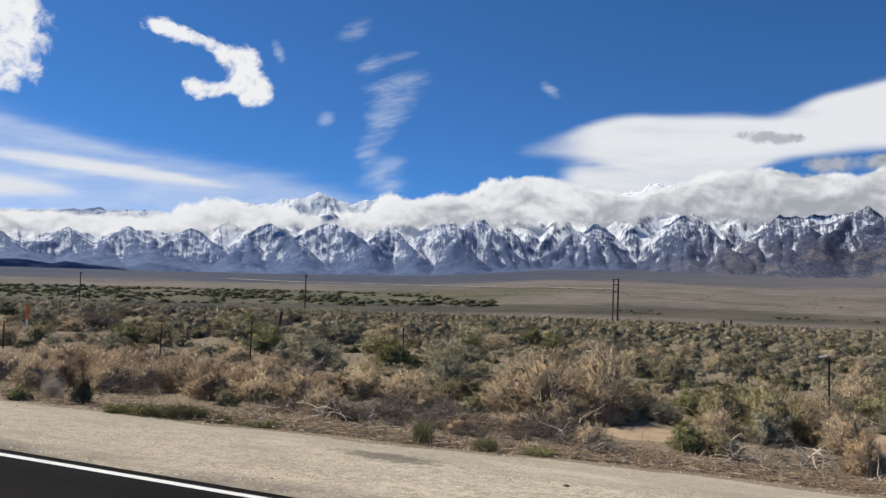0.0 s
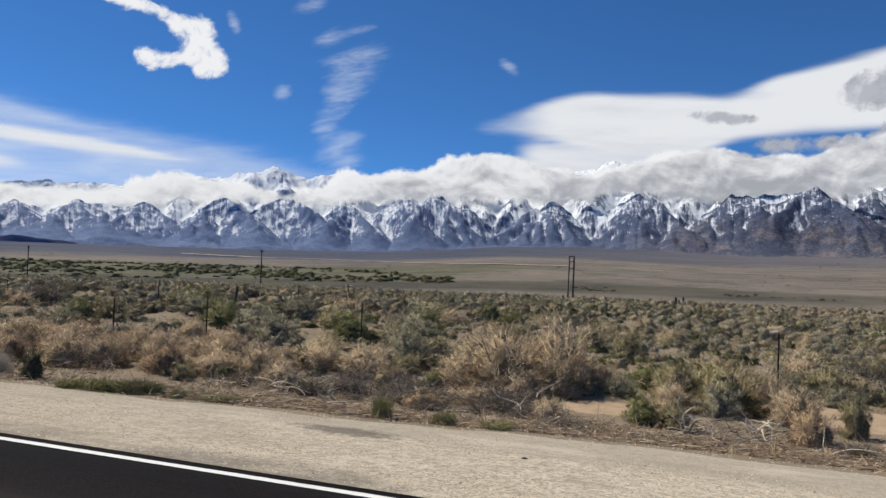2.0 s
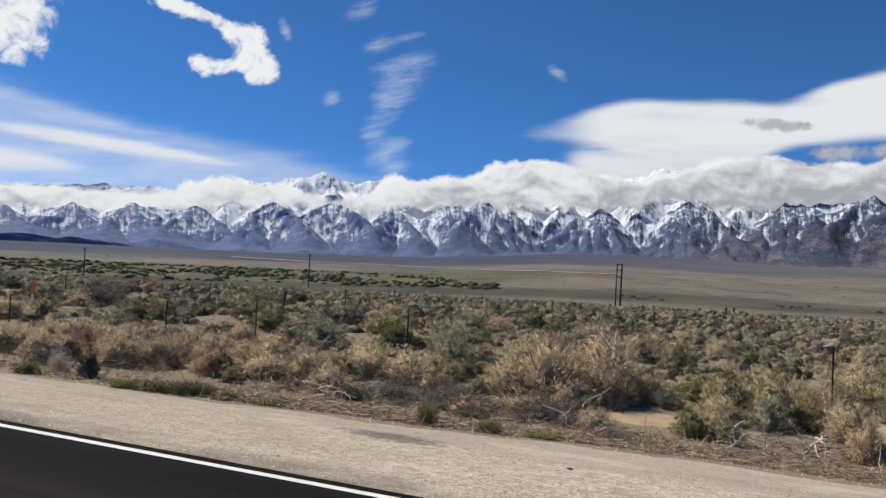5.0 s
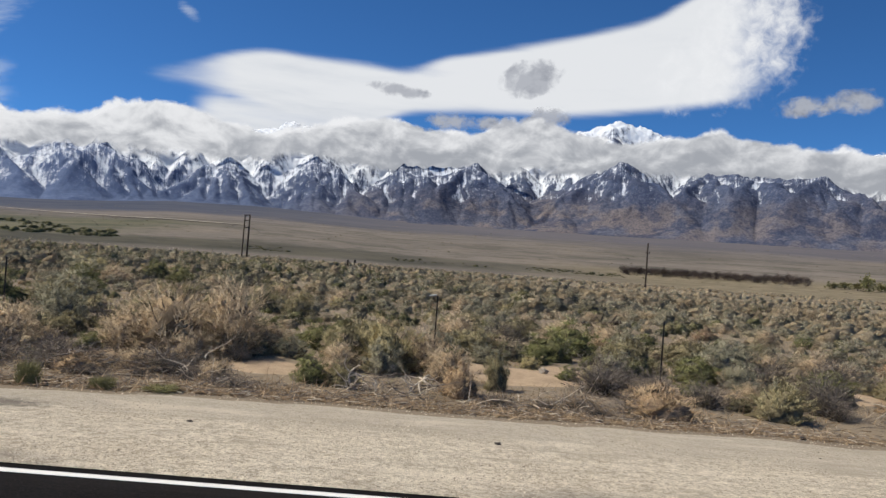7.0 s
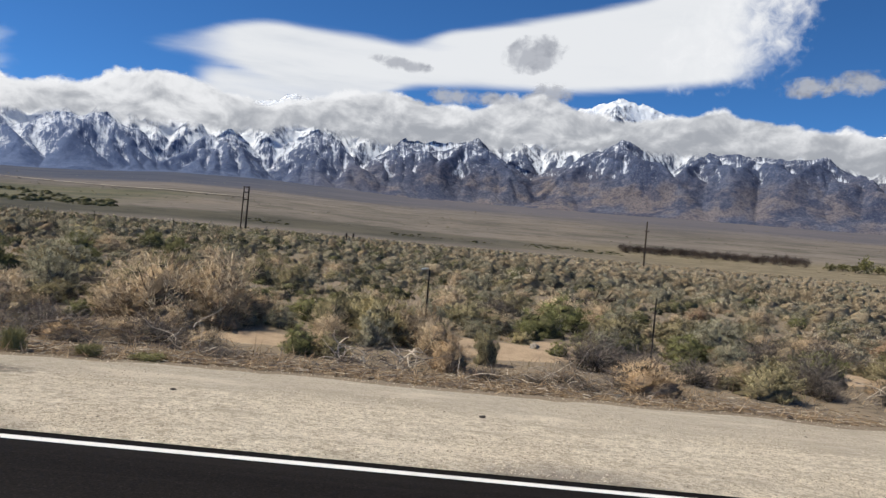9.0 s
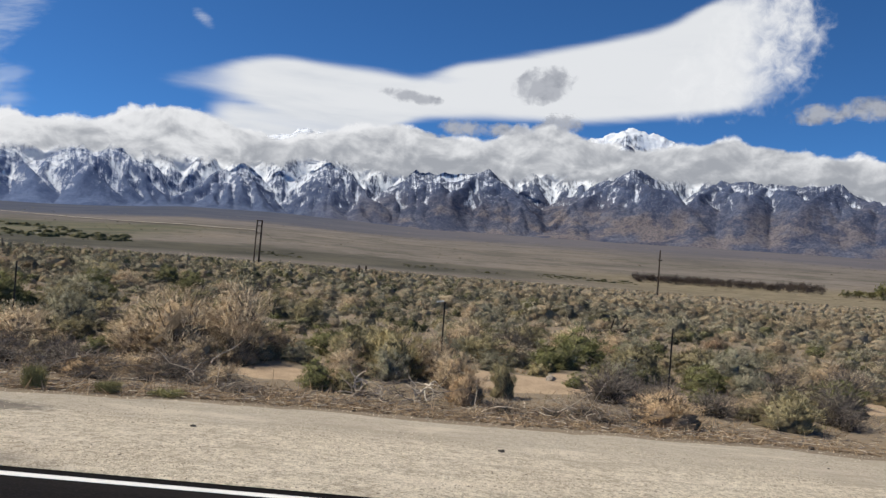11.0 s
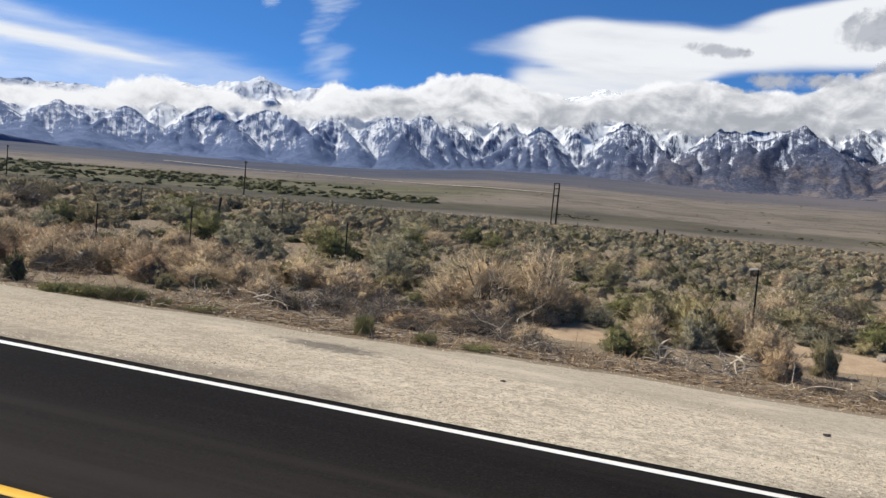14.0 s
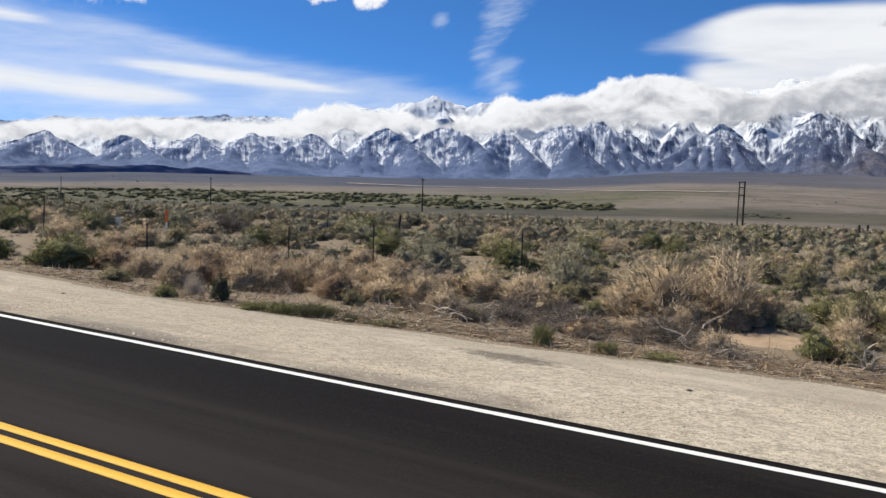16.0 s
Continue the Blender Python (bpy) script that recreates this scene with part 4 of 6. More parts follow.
def blade_cloud(kind, n, seed, fat=1.0):
    """Triangles that fill a lumpy dome one wide and one high: verts 3n x 3."""
    _, length, width, upright, depth, _, sprigs = HABIT[kind]
    rng = np.random.RandomState(seed)
    th = rng.uniform(0, 2 * np.pi, n)
    sz = rng.uniform(0.0, 1.0, n) ** 0.85
    d = np.stack([np.cos(th) * np.sqrt(1 - sz**2), np.sin(th) * np.sqrt(1 - sz**2), sz], -1)
    lump = 1 + 0.20 * np.sin(3 * th + seed) * (1 - sz) + 0.16 * np.sin(5 * th + 2.1 * seed + 4 * sz) + 0.12 * np.sin(9 * th - seed + 7 * sz)
    rho = (1 - depth * rng.uniform(0, 1, n) ** 1.6) * lump * rng.uniform(0.86, 1.08, n)
    if kind == "weed":
        p = np.stack([0.5 * d[:, 0] * rng.uniform(0, 1, n) ** 0.5, 0.5 * d[:, 1] * rng.uniform(0, 1, n) ** 0.5, rng.uniform(0, 0.55, n)], -1)
    else:
        p = np.stack([0.46 * rho * d[:, 0], 0.46 * rho * d[:, 1], 0.86 * rho * d[:, 2] ** 0.9], -1)
        p[:, :2] += 0.05 * rng.normal(size=(n, 2)) * (0.3 + p[:, 2:3])
    if sprigs:      # blades fan out of many sprays set over the dome
        k = max(3, min(sprigs, n // 6))
        own = rng.randint(0, k, n)
        root = p[:k] * rng.uniform(0.66, 1.0, (k, 1))
        lean = unit((1 - upright) * unit(d[:k] * (1, 1, 0.7)) + upright * np.array([0, 0, 1.0]) + 0.16 * rng.normal(size=(k, 3)))
        size = rng.uniform(0.65, 1.3, k)
        p = root[own] + 0.030 * rng.normal(size=(n, 3)) * fat**0.5
        way = unit(lean[own] + 0.50 * rng.normal(size=(n, 3)))
        l = (length * size[own] * rng.uniform(0.45, 1.15, n) * fat**0.25)[:, None]
    else:
        way = unit((1 - upright) * unit(d * (1, 1, 0.8)) + upright * np.array([0, 0, 1.0]) + 0.42 * rng.normal(size=(n, 3)))
        l = (length * rng.uniform(0.55, 1.35, n) * fat**0.5)[:, None]
    side = unit(np.cross(way, rng.normal(size=(n, 3))))
    w = (width * rng.uniform(0.7, 1.4, n) * fat)[:, None]
    out = unit(p / (0.21, 0.21, 0.74) - (0, 0, 0.12))
    if sprigs:
        out = unit(out + 0.9 * unit(way - lean[own] + 1e-6) + 0.25 * lean[own])
    face = unit(np.cross(side, way))
    side = side * np.where((face * out).sum(1) < 0, -1.0, 1.0)[:, None]
    face = unit(np.cross(side, way))
    a, b, c = p - side * w / 2, p + side * w / 2, p + way * l
    v = np.stack([a, b, c], 1).reshape(-1, 3)
    v[:, 2] = np.maximum(v[:, 2], 0.0)
    return v, np.repeat(unit(out + (0.30 if sprigs else 3.0) * face), 3, 0)


def dome(seed, rings=4, around=9, size=0.66):
    """A lumpy closed mound, the dense heart of a far bush."""
    rng = np.random.RandomState(seed)
    th = np.arange(around) * 2 * np.pi / around
    V = []
    for i in range(rings):
        ph = (i / rings) * np.pi / 2
        lump = 1 + 0.30 * rng.normal(size=around)
        V.append(np.stack([0.46 * size * np.cos(th + 0.3 * i) * np.cos(ph) * lump, 0.46 * size * np.sin(th + 0.3 * i) * np.cos(ph) * lump, 0.90 * size * np.sin(ph) * (1 + 0.12 * rng.normal(size=around))], -1))
    V = np.concatenate(V + [np.array([[0, 0, 0.9 * size]])])
    F = []
    for i in range(rings - 1):
        for j in range(around):
            a, b, c, d = i * around + j, i * around + (j + 1) % around, (i + 1) * around + (j + 1) % around, (i + 1) * around + j
            F += [(a, b, c), (a, c, d)]
    F += [((rings - 1) * around + j, (rings - 1) * around + (j + 1) % around, rings * around) for j in range(around)]
    return V, np.array(F)


def tubes(paths, sides=4):
    """Tapered limbs: paths of (points k x 3, radii k). Returns verts and quads."""
    V, F, off = [], [], 0
    for pts, rad in paths:
        pts = np.asarray(pts, float)
        k = len(pts)
        t = unit(np.gradient(pts, axis=0))
        ref = np.where(np.abs(t[:, 2:3]) < 0.8, np.array([[0, 0, 1.0]]), np.array([[1.0, 0, 0]]))
        u = unit(np.cross(t, ref))
        w = np.cross(t, u)
        ang = np.arange(sides) * 2 * np.pi / sides
        ring = pts[:, None] + np.asarray(rad)[:, None, None] * (np.cos(ang)[None, :, None] * u[:, None] + np.sin(ang)[None, :, None] * w[:, None])
        V.append(ring.reshape(-1, 3))
        i = np.arange(k * sides).reshape(k, sides) + off
        j = np.roll(i, -1, 1)
        F.append(np.stack([i[:-1], j[:-1], j[1:], i[1:]], -1).reshape(-1, 4))
        off += k * sides
    return np.concatenate(V), np.concatenate(F)


def stem_paths(n, seed, reach=0.9, thick=0.012, crooked=0.05):
    rng = np.random.RandomState(seed)
    out = []
    for _ in range(n):
        th, up = rng.uniform(0, 6.283), rng.uniform(0.15, 1.0)
        d = np.array([math.cos(th) * math.sqrt(1 - up * up * 0.9), math.sin(th) * math.sqrt(1 - up * up * 0.9), up])
        tip = d * (0.46, 0.46, 0.86) * rng.uniform(0.65, 1.0) * reach
        root = np.array([rng.normal() * 0.05, rng.normal() * 0.05, 0.0])
        s = np.linspace(0, 1, 4)[:, None]
        pts = root * (1 - s) + tip * s + crooked * rng.normal(size=(4, 3)) * s * (1.2 - s)
        pts[:, 2] = np.maximum(pts[:, 2], 0.0)
        out.append((pts, thick * rng.uniform(0.5, 1.2) * np.array([1.0, 0.75, 0.5, 0.2])))
    return out


BUSH_MESHES = {}


def bush_meshes(kind, variant):
    """Shared meshes of one kind of bush."""
    key = (kind, variant)
    if key not in BUSH_MESHES:
        n, stems = HABIT[kind][0], HABIT[kind][5]
        seed = sum(map(ord, kind)) + 31 * variant
        v, out = blade_cloud(kind, n, seed)
        faces = np.arange(len(v)).reshape(-1, 3)
        if HABIT[kind][6] or kind == "dead":      # the dense heart, its shade painted in as dark colour
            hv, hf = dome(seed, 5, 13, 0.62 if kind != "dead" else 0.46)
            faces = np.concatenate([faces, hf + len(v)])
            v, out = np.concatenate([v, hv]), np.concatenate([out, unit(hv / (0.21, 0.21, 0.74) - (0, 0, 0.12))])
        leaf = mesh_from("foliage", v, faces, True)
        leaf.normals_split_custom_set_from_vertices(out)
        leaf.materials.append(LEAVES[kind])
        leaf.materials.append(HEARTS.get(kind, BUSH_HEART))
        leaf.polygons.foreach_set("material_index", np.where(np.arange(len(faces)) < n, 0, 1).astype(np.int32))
        wood = None
        if stems:
            wood = mesh_from("woody_base", *tubes(stem_paths(stems, seed + 1, 1.02, 0.011 if kind != "dead" else 0.013, 0.05 if kind not in ("dead", "pale") else 0.09), 3))
            wood.materials.append({"pale": PALE_WOOD, "dead": TWIG}.get(kind, DARK_TWIG))
        BUSH_MESHES[key] = (leaf, wood)
    return BUSH_MESHES[key]


BUSH_WORDS = {
    "tan": ("desert_shrub", "rounded dry tan desert shrub on sandy ground", "shrub"), "rust": ("desert_shrub", "reddish brown dry desert shrub", "shrub"),
    "straw": ("straw_bush", "low orange straw-coloured dry bush", "bush"), "sage": ("sagebrush", "grey-green sagebrush with dark woody base", "sagebrush"),
    "olive": ("desert_shrub", "olive green wiry desert shrub", "shrub"), "green": ("green_bush", "leafy green desert bush on sand", "bush"),
    "dgreen": ("dark_bush", "compact dark green upright bush beside gravel", "bush"), "yellow": ("rabbitbrush", "yellowish green rabbitbrush with wiry stems", "shrub"),
    "weed": ("weed_clump", "low green weeds at the gravel edge", "weeds"), "dead": ("dead_bush", "tangled grey dead bush of bare twigs", "dead bush"),
    "pale": ("dead_bush", "large bleached dry bush of upright pale twigs", "dead bush")}
BUSHES = []


def bush(kind, x, y, wide, high, variant, turn):
    leaf, wood = bush_meshes(kind, variant)
    name, label, cat = BUSH_WORDS[kind]
    z = float(land(x, y)) - 0.02
    ob = thing(name, x, y, z, label, cat, "desert brush beside the road", turn)
    ob.scale = (wide * 1.06, wide * 1.06, high * 1.06)
    link_mesh("foliage", leaf, None, ob)
    if wood:
        link_mesh("woody_base", wood, None, ob, "bare woody base")
    BUSHES.append((x, y, wide / 2))
    return ob


# kind, place along and across, width, height of the bushes that can be told apart
NAMED_BUSHES = [
    ("dgreen", -9.76, 4.87, 0.54, 0.72), ("green", -10.72, 4.30, 0.58, 0.32), ("pale", -10.88, 5.2, 0.45, 0.45), ("weed", -8.40, 4.35, 0.57, 0.22), ("weed", -7.84, 4.5, 0.65, 0.27),
    ("weed", -7.28, 4.65, 0.64, 0.32), ("weed", -6.99, 4.8, 0.38, 0.28), ("weed", -6.42, 4.7, 0.33, 0.19), ("weed", -5.84, 4.95, 0.72, 0.12), ("tan", -12.3, 6.0, 1.14, 0.90)]
NAMED_BUSHES += [
    ("rust", -12.9, 7.4, 1.08, 0.90), ("tan", -11.5, 7.6, 1.56, 1.00), ("dead", -10.8, 7.6, 0.82, 0.71), ("tan", -10.9, 8.5, 0.79, 0.88), ("tan", -9.7, 8.5, 1.25, 1.14),
    ("tan", -8.9, 10.0, 1.58, 0.98), ("rust", -7.4, 10.0, 0.99, 0.60), ("yellow", -7.0, 11.5, 1.21, 0.86), ("tan", -5.4, 11.1, 0.74, 0.88), ("dead", -5.85, 7.9, 1.79, 0.55)]
NAMED_BUSHES += [
    ("dead", -4.9, 8.5, 1.31, 0.74), ("dead", -3.3, 8.5, 1.61, 0.67), ("dead", -1.7, 8.5, 1.39, 0.70), ("weed", -2.89, 5.3, 0.34, 0.47), ("weed", -1.86, 5.5, 0.39, 0.26),
    ("weed", -1.05, 5.75, 0.56, 0.15), ("sage", -10.7, 15.4, 1.65, 1.04), ("sage", -11.4, 14.6, 0.71, 0.89), ("olive", -4.7, 12.0, 0.85, 0.57), ("olive", -3.9, 12.2, 0.85, 0.59)]
NAMED_BUSHES += [
    ("tan", -2.05, 10.3, 2.1, 1.90), ("tan", -1.0, 11.0, 2.1, 1.95), ("olive", -1.8, 22.4, 1.32, 1.28), ("straw", -0.2, 12.6, 0.85, 0.60), ("sage", 0.40, 10.9, 0.92, 0.52),
    ("green", 1.07, 8.55, 0.82, 0.68), ("olive", 1.6, 11.2, 1.32, 1.07), ("yellow", 2.57, 10.6, 1.52, 1.40), ("tan", 1.5, 10.1, 1.0, 0.75), ("tan", 3.8, 9.9, 1.2, 1.0), ("tan", 3.3, 10.8, 1.25, 1.15), ("tan", 1.48, 8.95, 0.68, 0.57)]
NAMED_BUSHES += [
    ("straw", 3.95, 8.6, 1.02, 0.88), ("olive", 4.80, 9.4, 0.61, 1.03), ("dead", 7.13, 9.8, 1.35, 0.86), ("straw", 7.72, 7.9, 1.67, 0.78), ("olive", 6.81, 18.8, 1.31, 0.95),
    ("green", 8.0, 16.3, 2.1, 1.16), ("sage", 9.95, 17.5, 1.43, 1.07), ("olive", 10.6, 8.8, 1.5, 0.95), ("dead", 12.0, 9.6, 1.24, 0.94), ("straw", 14.1, 10.4, 0.91, 0.47)]
NAMED_BUSHES += [
    ("pale", 14.3, 8.5, 1.80, 1.22), ("dead", 16.0, 8.4, 1.38, 0.92), ("sage", 11.4, 14.2, 1.60, 1.12), ("sage", 11.3, 12.2, 1.18, 0.89), ("olive", -13.8, 5.6, 0.9, 0.45),
    ("green", -17.6, 6.9, 2.2, 1.1), ("olive", -17.9, 6.9, 1.3, 0.85), ("dead", -13.9, 8.2, 1.2, 0.7), ("tan", -14.6, 7.1, 1.3, 0.9), ("tan", -13.0, 9.4, 1.5, 1.0)]
NAMED_BUSHES += [("tan", -15.2, 9.6, 1.5, 1.0), ("rust", -11.6, 9.6, 1.1, 0.8), ("tan", -7.6, 12.6, 1.1, 0.7), ("dead", 6.2, 8.2, 0.9, 0.4), ("tan", 5.6, 14.4, 1.2, 0.8), ("tan", -3.0, 10.5, 1.6, 1.15), ("tan", -0.75, 10.5, 1.3, 1.25), ("tan", -1.5, 9.6, 1.3, 0.85)]
NAMED_BUSHES += [
    ("olive", 5.0, 14.5, 1.8, 1.0), ("green", 7.0, 14.6, 1.7, 0.9), ("olive", 9.2, 14.6, 1.9, 1.0), ("sage", 3.8, 14.0, 1.5, 0.9), ("green", 0.9, 12.6, 1.2, 0.8), ("olive", 2.2, 13.2, 1.5, 1.0),
    ("tan", 4.6, 16.5, 1.8, 1.1), ("tan", 8.4, 19.0, 2.0, 1.2), ("dead", 6.0, 16.8, 1.6, 0.8), ("olive", 11.6, 16.5, 1.8, 1.0), ("green", -0.6, 13.9, 1.3, 0.8), ("tan", 10.4, 20.8, 2.0, 1.1)]
NAMED_BUSHES += [
    ("sage", 13.2, 17.5, 1.8, 1.0), ("olive", -4.0, 14.5, 1.6, 0.9), ("sage", -6.0, 14.8, 1.7, 1.0), ("green", -9.0, 17.6, 2.0, 1.2), ("sage", -12.5, 17.5, 2.2, 1.2), ("green", -15.0, 19.0, 2.4, 1.3),
    ("sage", -8.0, 21.0, 2.2, 1.2), ("olive", -12.0, 23.0, 2.3, 1.2), ("sage", -18.0, 22.0, 2.4, 1.2), ("green", -20.5, 25.5, 2.6, 1.4), ("sage", -15.6, 26.5, 2.4, 1.2), ("dead", 12.6, 13.4, 1.6, 0.8)]
NAMED_BUSHES += [
    ("green", 13.6, 12.2, 1.5, 0.75), ("olive", 15.6, 12.6, 1.7, 0.8), ("dead", 9.4, 9.6, 1.2, 0.6), ("green", 16.8, 10.6, 1.4, 0.7), ("dead", 17.6, 12.4, 1.6, 0.75), ("olive", 12.2, 11.2, 1.2, 0.6),
    ("green", 10.4, 12.8, 1.5, 0.8), ("dead", 15.0, 14.4, 1.6, 0.8), ("olive", 18.6, 15.0, 1.9, 0.9), ("tan", 16.2, 17.4, 2.0, 1.0), ("green", 20.4, 18.2, 2.0, 0.9)]
NAMED_BUSHES += [("dead", -6.9 + 0.83 * i, 7.5 + 0.35 * math.sin(2.1 * i), 0.7 + 0.25 * math.sin(1.7 * i), 0.32 + 0.1 * math.cos(2.9 * i)) for i in range(9)]
NAMED_BUSHES += [(("tan", "tan", "rust", "tan")[i % 4], -18.6 + 0.95 * i, 8.4 + 0.5 * math.sin(2.3 * i), 1.25 + 0.3 * math.sin(1.3 * i), 0.85 + 0.15 * math.cos(3.1 * i)) for i in range(14)]
NAMED_BUSHES += [(("tan", "rust", "dead", "tan")[i % 4], -14.7 + 1.15 * i, 10.2 + 0.5 * math.sin(1.9 * i), 1.4 + 0.3 * math.cos(1.7 * i), 0.9 + 0.15 * math.sin(2.7 * i)) for i in range(9)]
NAMED_BUSHES += [(("green", "tan", "olive", "tan", "sage")[i % 5], -26.5 + 1.25 * i, 7.2 + 0.7 * math.sin(2.2 * i), 1.5 + 0.3 * math.sin(1.1 * i), 0.8 + 0.15 * math.cos(2.3 * i)) for i in range(7)]
NAMED_BUSHES += [("green", 6.7, 11.0, 0.6, 0.4), ("olive", 7.5, 11.7, 0.9, 0.55), ("sage", 4.9, 12.4, 0.9, 0.55), ("dead", 7.7, 10.5, 1.1, 0.5), ("yellow", 6.1, 12.6, 0.7, 0.45), ("sage", 8.2, 12.6, 1.1, 0.7), ("green", 9.6, 10.9, 0.9, 0.5)]
NAMED_BUSHES += [("dead", 4.6 + 0.9 * i, 7.7 + 0.3 * math.sin(2.6 * i), 0.8, 0.34 + 0.08 * math.cos(2 * i)) for i in range(4)]


def free_at(x, y, r, tight=0.55):
    return all((x - a) ** 2 + (y - b) ** 2 > (s * 0.9) ** 2 for a, b, s in SAND) and all((x - a) ** 2 + (y - b) ** 2 > (tight * (r + s)) ** 2 for a, b, s in BUSHES)


def zone_kind(rng, x, y):
    """The mix of bushes: tan towards the road, greyer and greener further in."""
    p = rng.rand()
    green = 0.18 + 0.16 * (x < -6) * (y > 13)
    tan = 0.42 if y < 13 else (0.10 if x < -6 else 0.27 if x < 3 else 0.38)
    if p < green:
        return "green" if rng.rand() < 0.5 else "olive"
    if p < green + tan:
        return "tan"
    return ("sage", "sage", "sage", "sage", "olive", "dead", "yellow", "rust" if x > -6 else "sage")[rng.randint(8)]


def build_near_brush():
    rng = np.random.RandomState(11)
    for i, (kind, x, y, w, h) in enumerate(NAMED_BUSHES):
        bush(kind, x, y, w, h * (0.72 if kind == "dead" and y < 9.2 else 1.0), i % 3, float(rng.uniform(0, 360)))
    made, tries = 0, 0
    while made < 48 and tries < 4000:      # close growth behind the litter strip
        tries += 1
        x = rng.uniform(-9, 21)
        y = gravel_edge(x) + rng.uniform(2.3, 8.5)
        w = rng.uniform(0.5, 1.1)
        if not free_at(x, y, w / 2, 0.42):
            continue
        kind = ("sage", "olive", "dead", "dead", "tan", "green", "straw", "olive")[rng.randint(8)]
        bush(kind, x, float(y), w, w * rng.uniform(0.5, 0.8), int(rng.randint(3)), float(rng.uniform(0, 360)))
        made += 1
    made, tries = 0, 0
    while made < 140 and tries < 9000:
        tries += 1
        az, r = rng.uniform(-60, 45), 14 + 36 * rng.rand() ** 0.8
        x, y = EYE.x + r * math.sin(radians(az)), EYE.y + r * math.cos(radians(az))
        w = rng.uniform(0.65, 1.5) * (1.15 if rng.rand() < 0.2 else 0.95) * (1 + 0.6 * float(smooth01(r, 20, 44)) * (az < -12))
        if y < gravel_edge(x) + 2.6 or math.hypot(x + 24.6, y - 16.9) < 2.6 or not free_at(x, y, w / 2):
            continue
        bush(zone_kind(rng, x, y), x, y, w, min(1.25, w * rng.uniform(0.50, 0.78)), int(rng.randint(3)), float(rng.uniform(0, 360)))
        made += 1


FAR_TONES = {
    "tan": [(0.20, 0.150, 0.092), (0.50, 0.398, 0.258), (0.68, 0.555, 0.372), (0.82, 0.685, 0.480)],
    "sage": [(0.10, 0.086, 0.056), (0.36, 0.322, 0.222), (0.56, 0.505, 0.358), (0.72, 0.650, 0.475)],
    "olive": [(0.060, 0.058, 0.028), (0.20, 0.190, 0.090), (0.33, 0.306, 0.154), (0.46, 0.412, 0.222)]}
FAR_LEAVES = {kind: scrub("far_" + kind + "_brush", tones) for kind, tones in FAR_TONES.items()}


def scatter(name, label, kind, places, n, fat, seed, rings=3, around=8):
    """Many bushes as one mesh: places of x, y, width, height, tone. Each is a lumpy heart set with sprigs."""
    forms = []
    for i in range(8):
        v, f = dome(seed + i, rings, around, 0.48 if n > 100 else 0.53)
        b, out = blade_cloud(kind, n, seed + i, fat)
        out = np.concatenate([unit(v / (0.21, 0.21, 0.74) - (0, 0, 0.12)), out])
        forms.append((np.concatenate([v, b]), np.concatenate([f, len(v) + np.arange(len(b)).reshape(-1, 3)]), len(v), out))
    rng = np.random.RandomState(seed)
    z = land(places[:, 0], places[:, 1])
    V, F, T, N, off = [], [], [], [], 0
    for (x, y, w, h, tone), zz in zip(places, z):
        f, faces, heart, out = forms[rng.randint(8)]
        a = rng.uniform(0, 6.283)
        c, s = math.cos(a) * w, math.sin(a) * w
        wide = rng.uniform(0.85, 1.3)
        V.append(np.stack([(f[:, 0] * c - f[:, 1] * s) * wide + x, f[:, 0] * s + f[:, 1] * c + y, f[:, 2] * h + zz - 0.03], -1))
        F.append(faces + off)
        N.append(np.stack([(out[:, 0] * c - out[:, 1] * s) / w, (out[:, 0] * s + out[:, 1] * c) / w, out[:, 2]], -1))
        off += len(f)
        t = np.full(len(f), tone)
        # inner shade put into the tone: hearts darker, sprigs a little lighter
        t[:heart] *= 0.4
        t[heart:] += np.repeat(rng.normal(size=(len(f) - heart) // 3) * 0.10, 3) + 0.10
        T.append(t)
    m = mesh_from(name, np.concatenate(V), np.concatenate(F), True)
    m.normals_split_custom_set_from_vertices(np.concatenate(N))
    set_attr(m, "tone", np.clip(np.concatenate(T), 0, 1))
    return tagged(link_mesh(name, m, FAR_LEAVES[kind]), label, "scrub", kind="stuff")


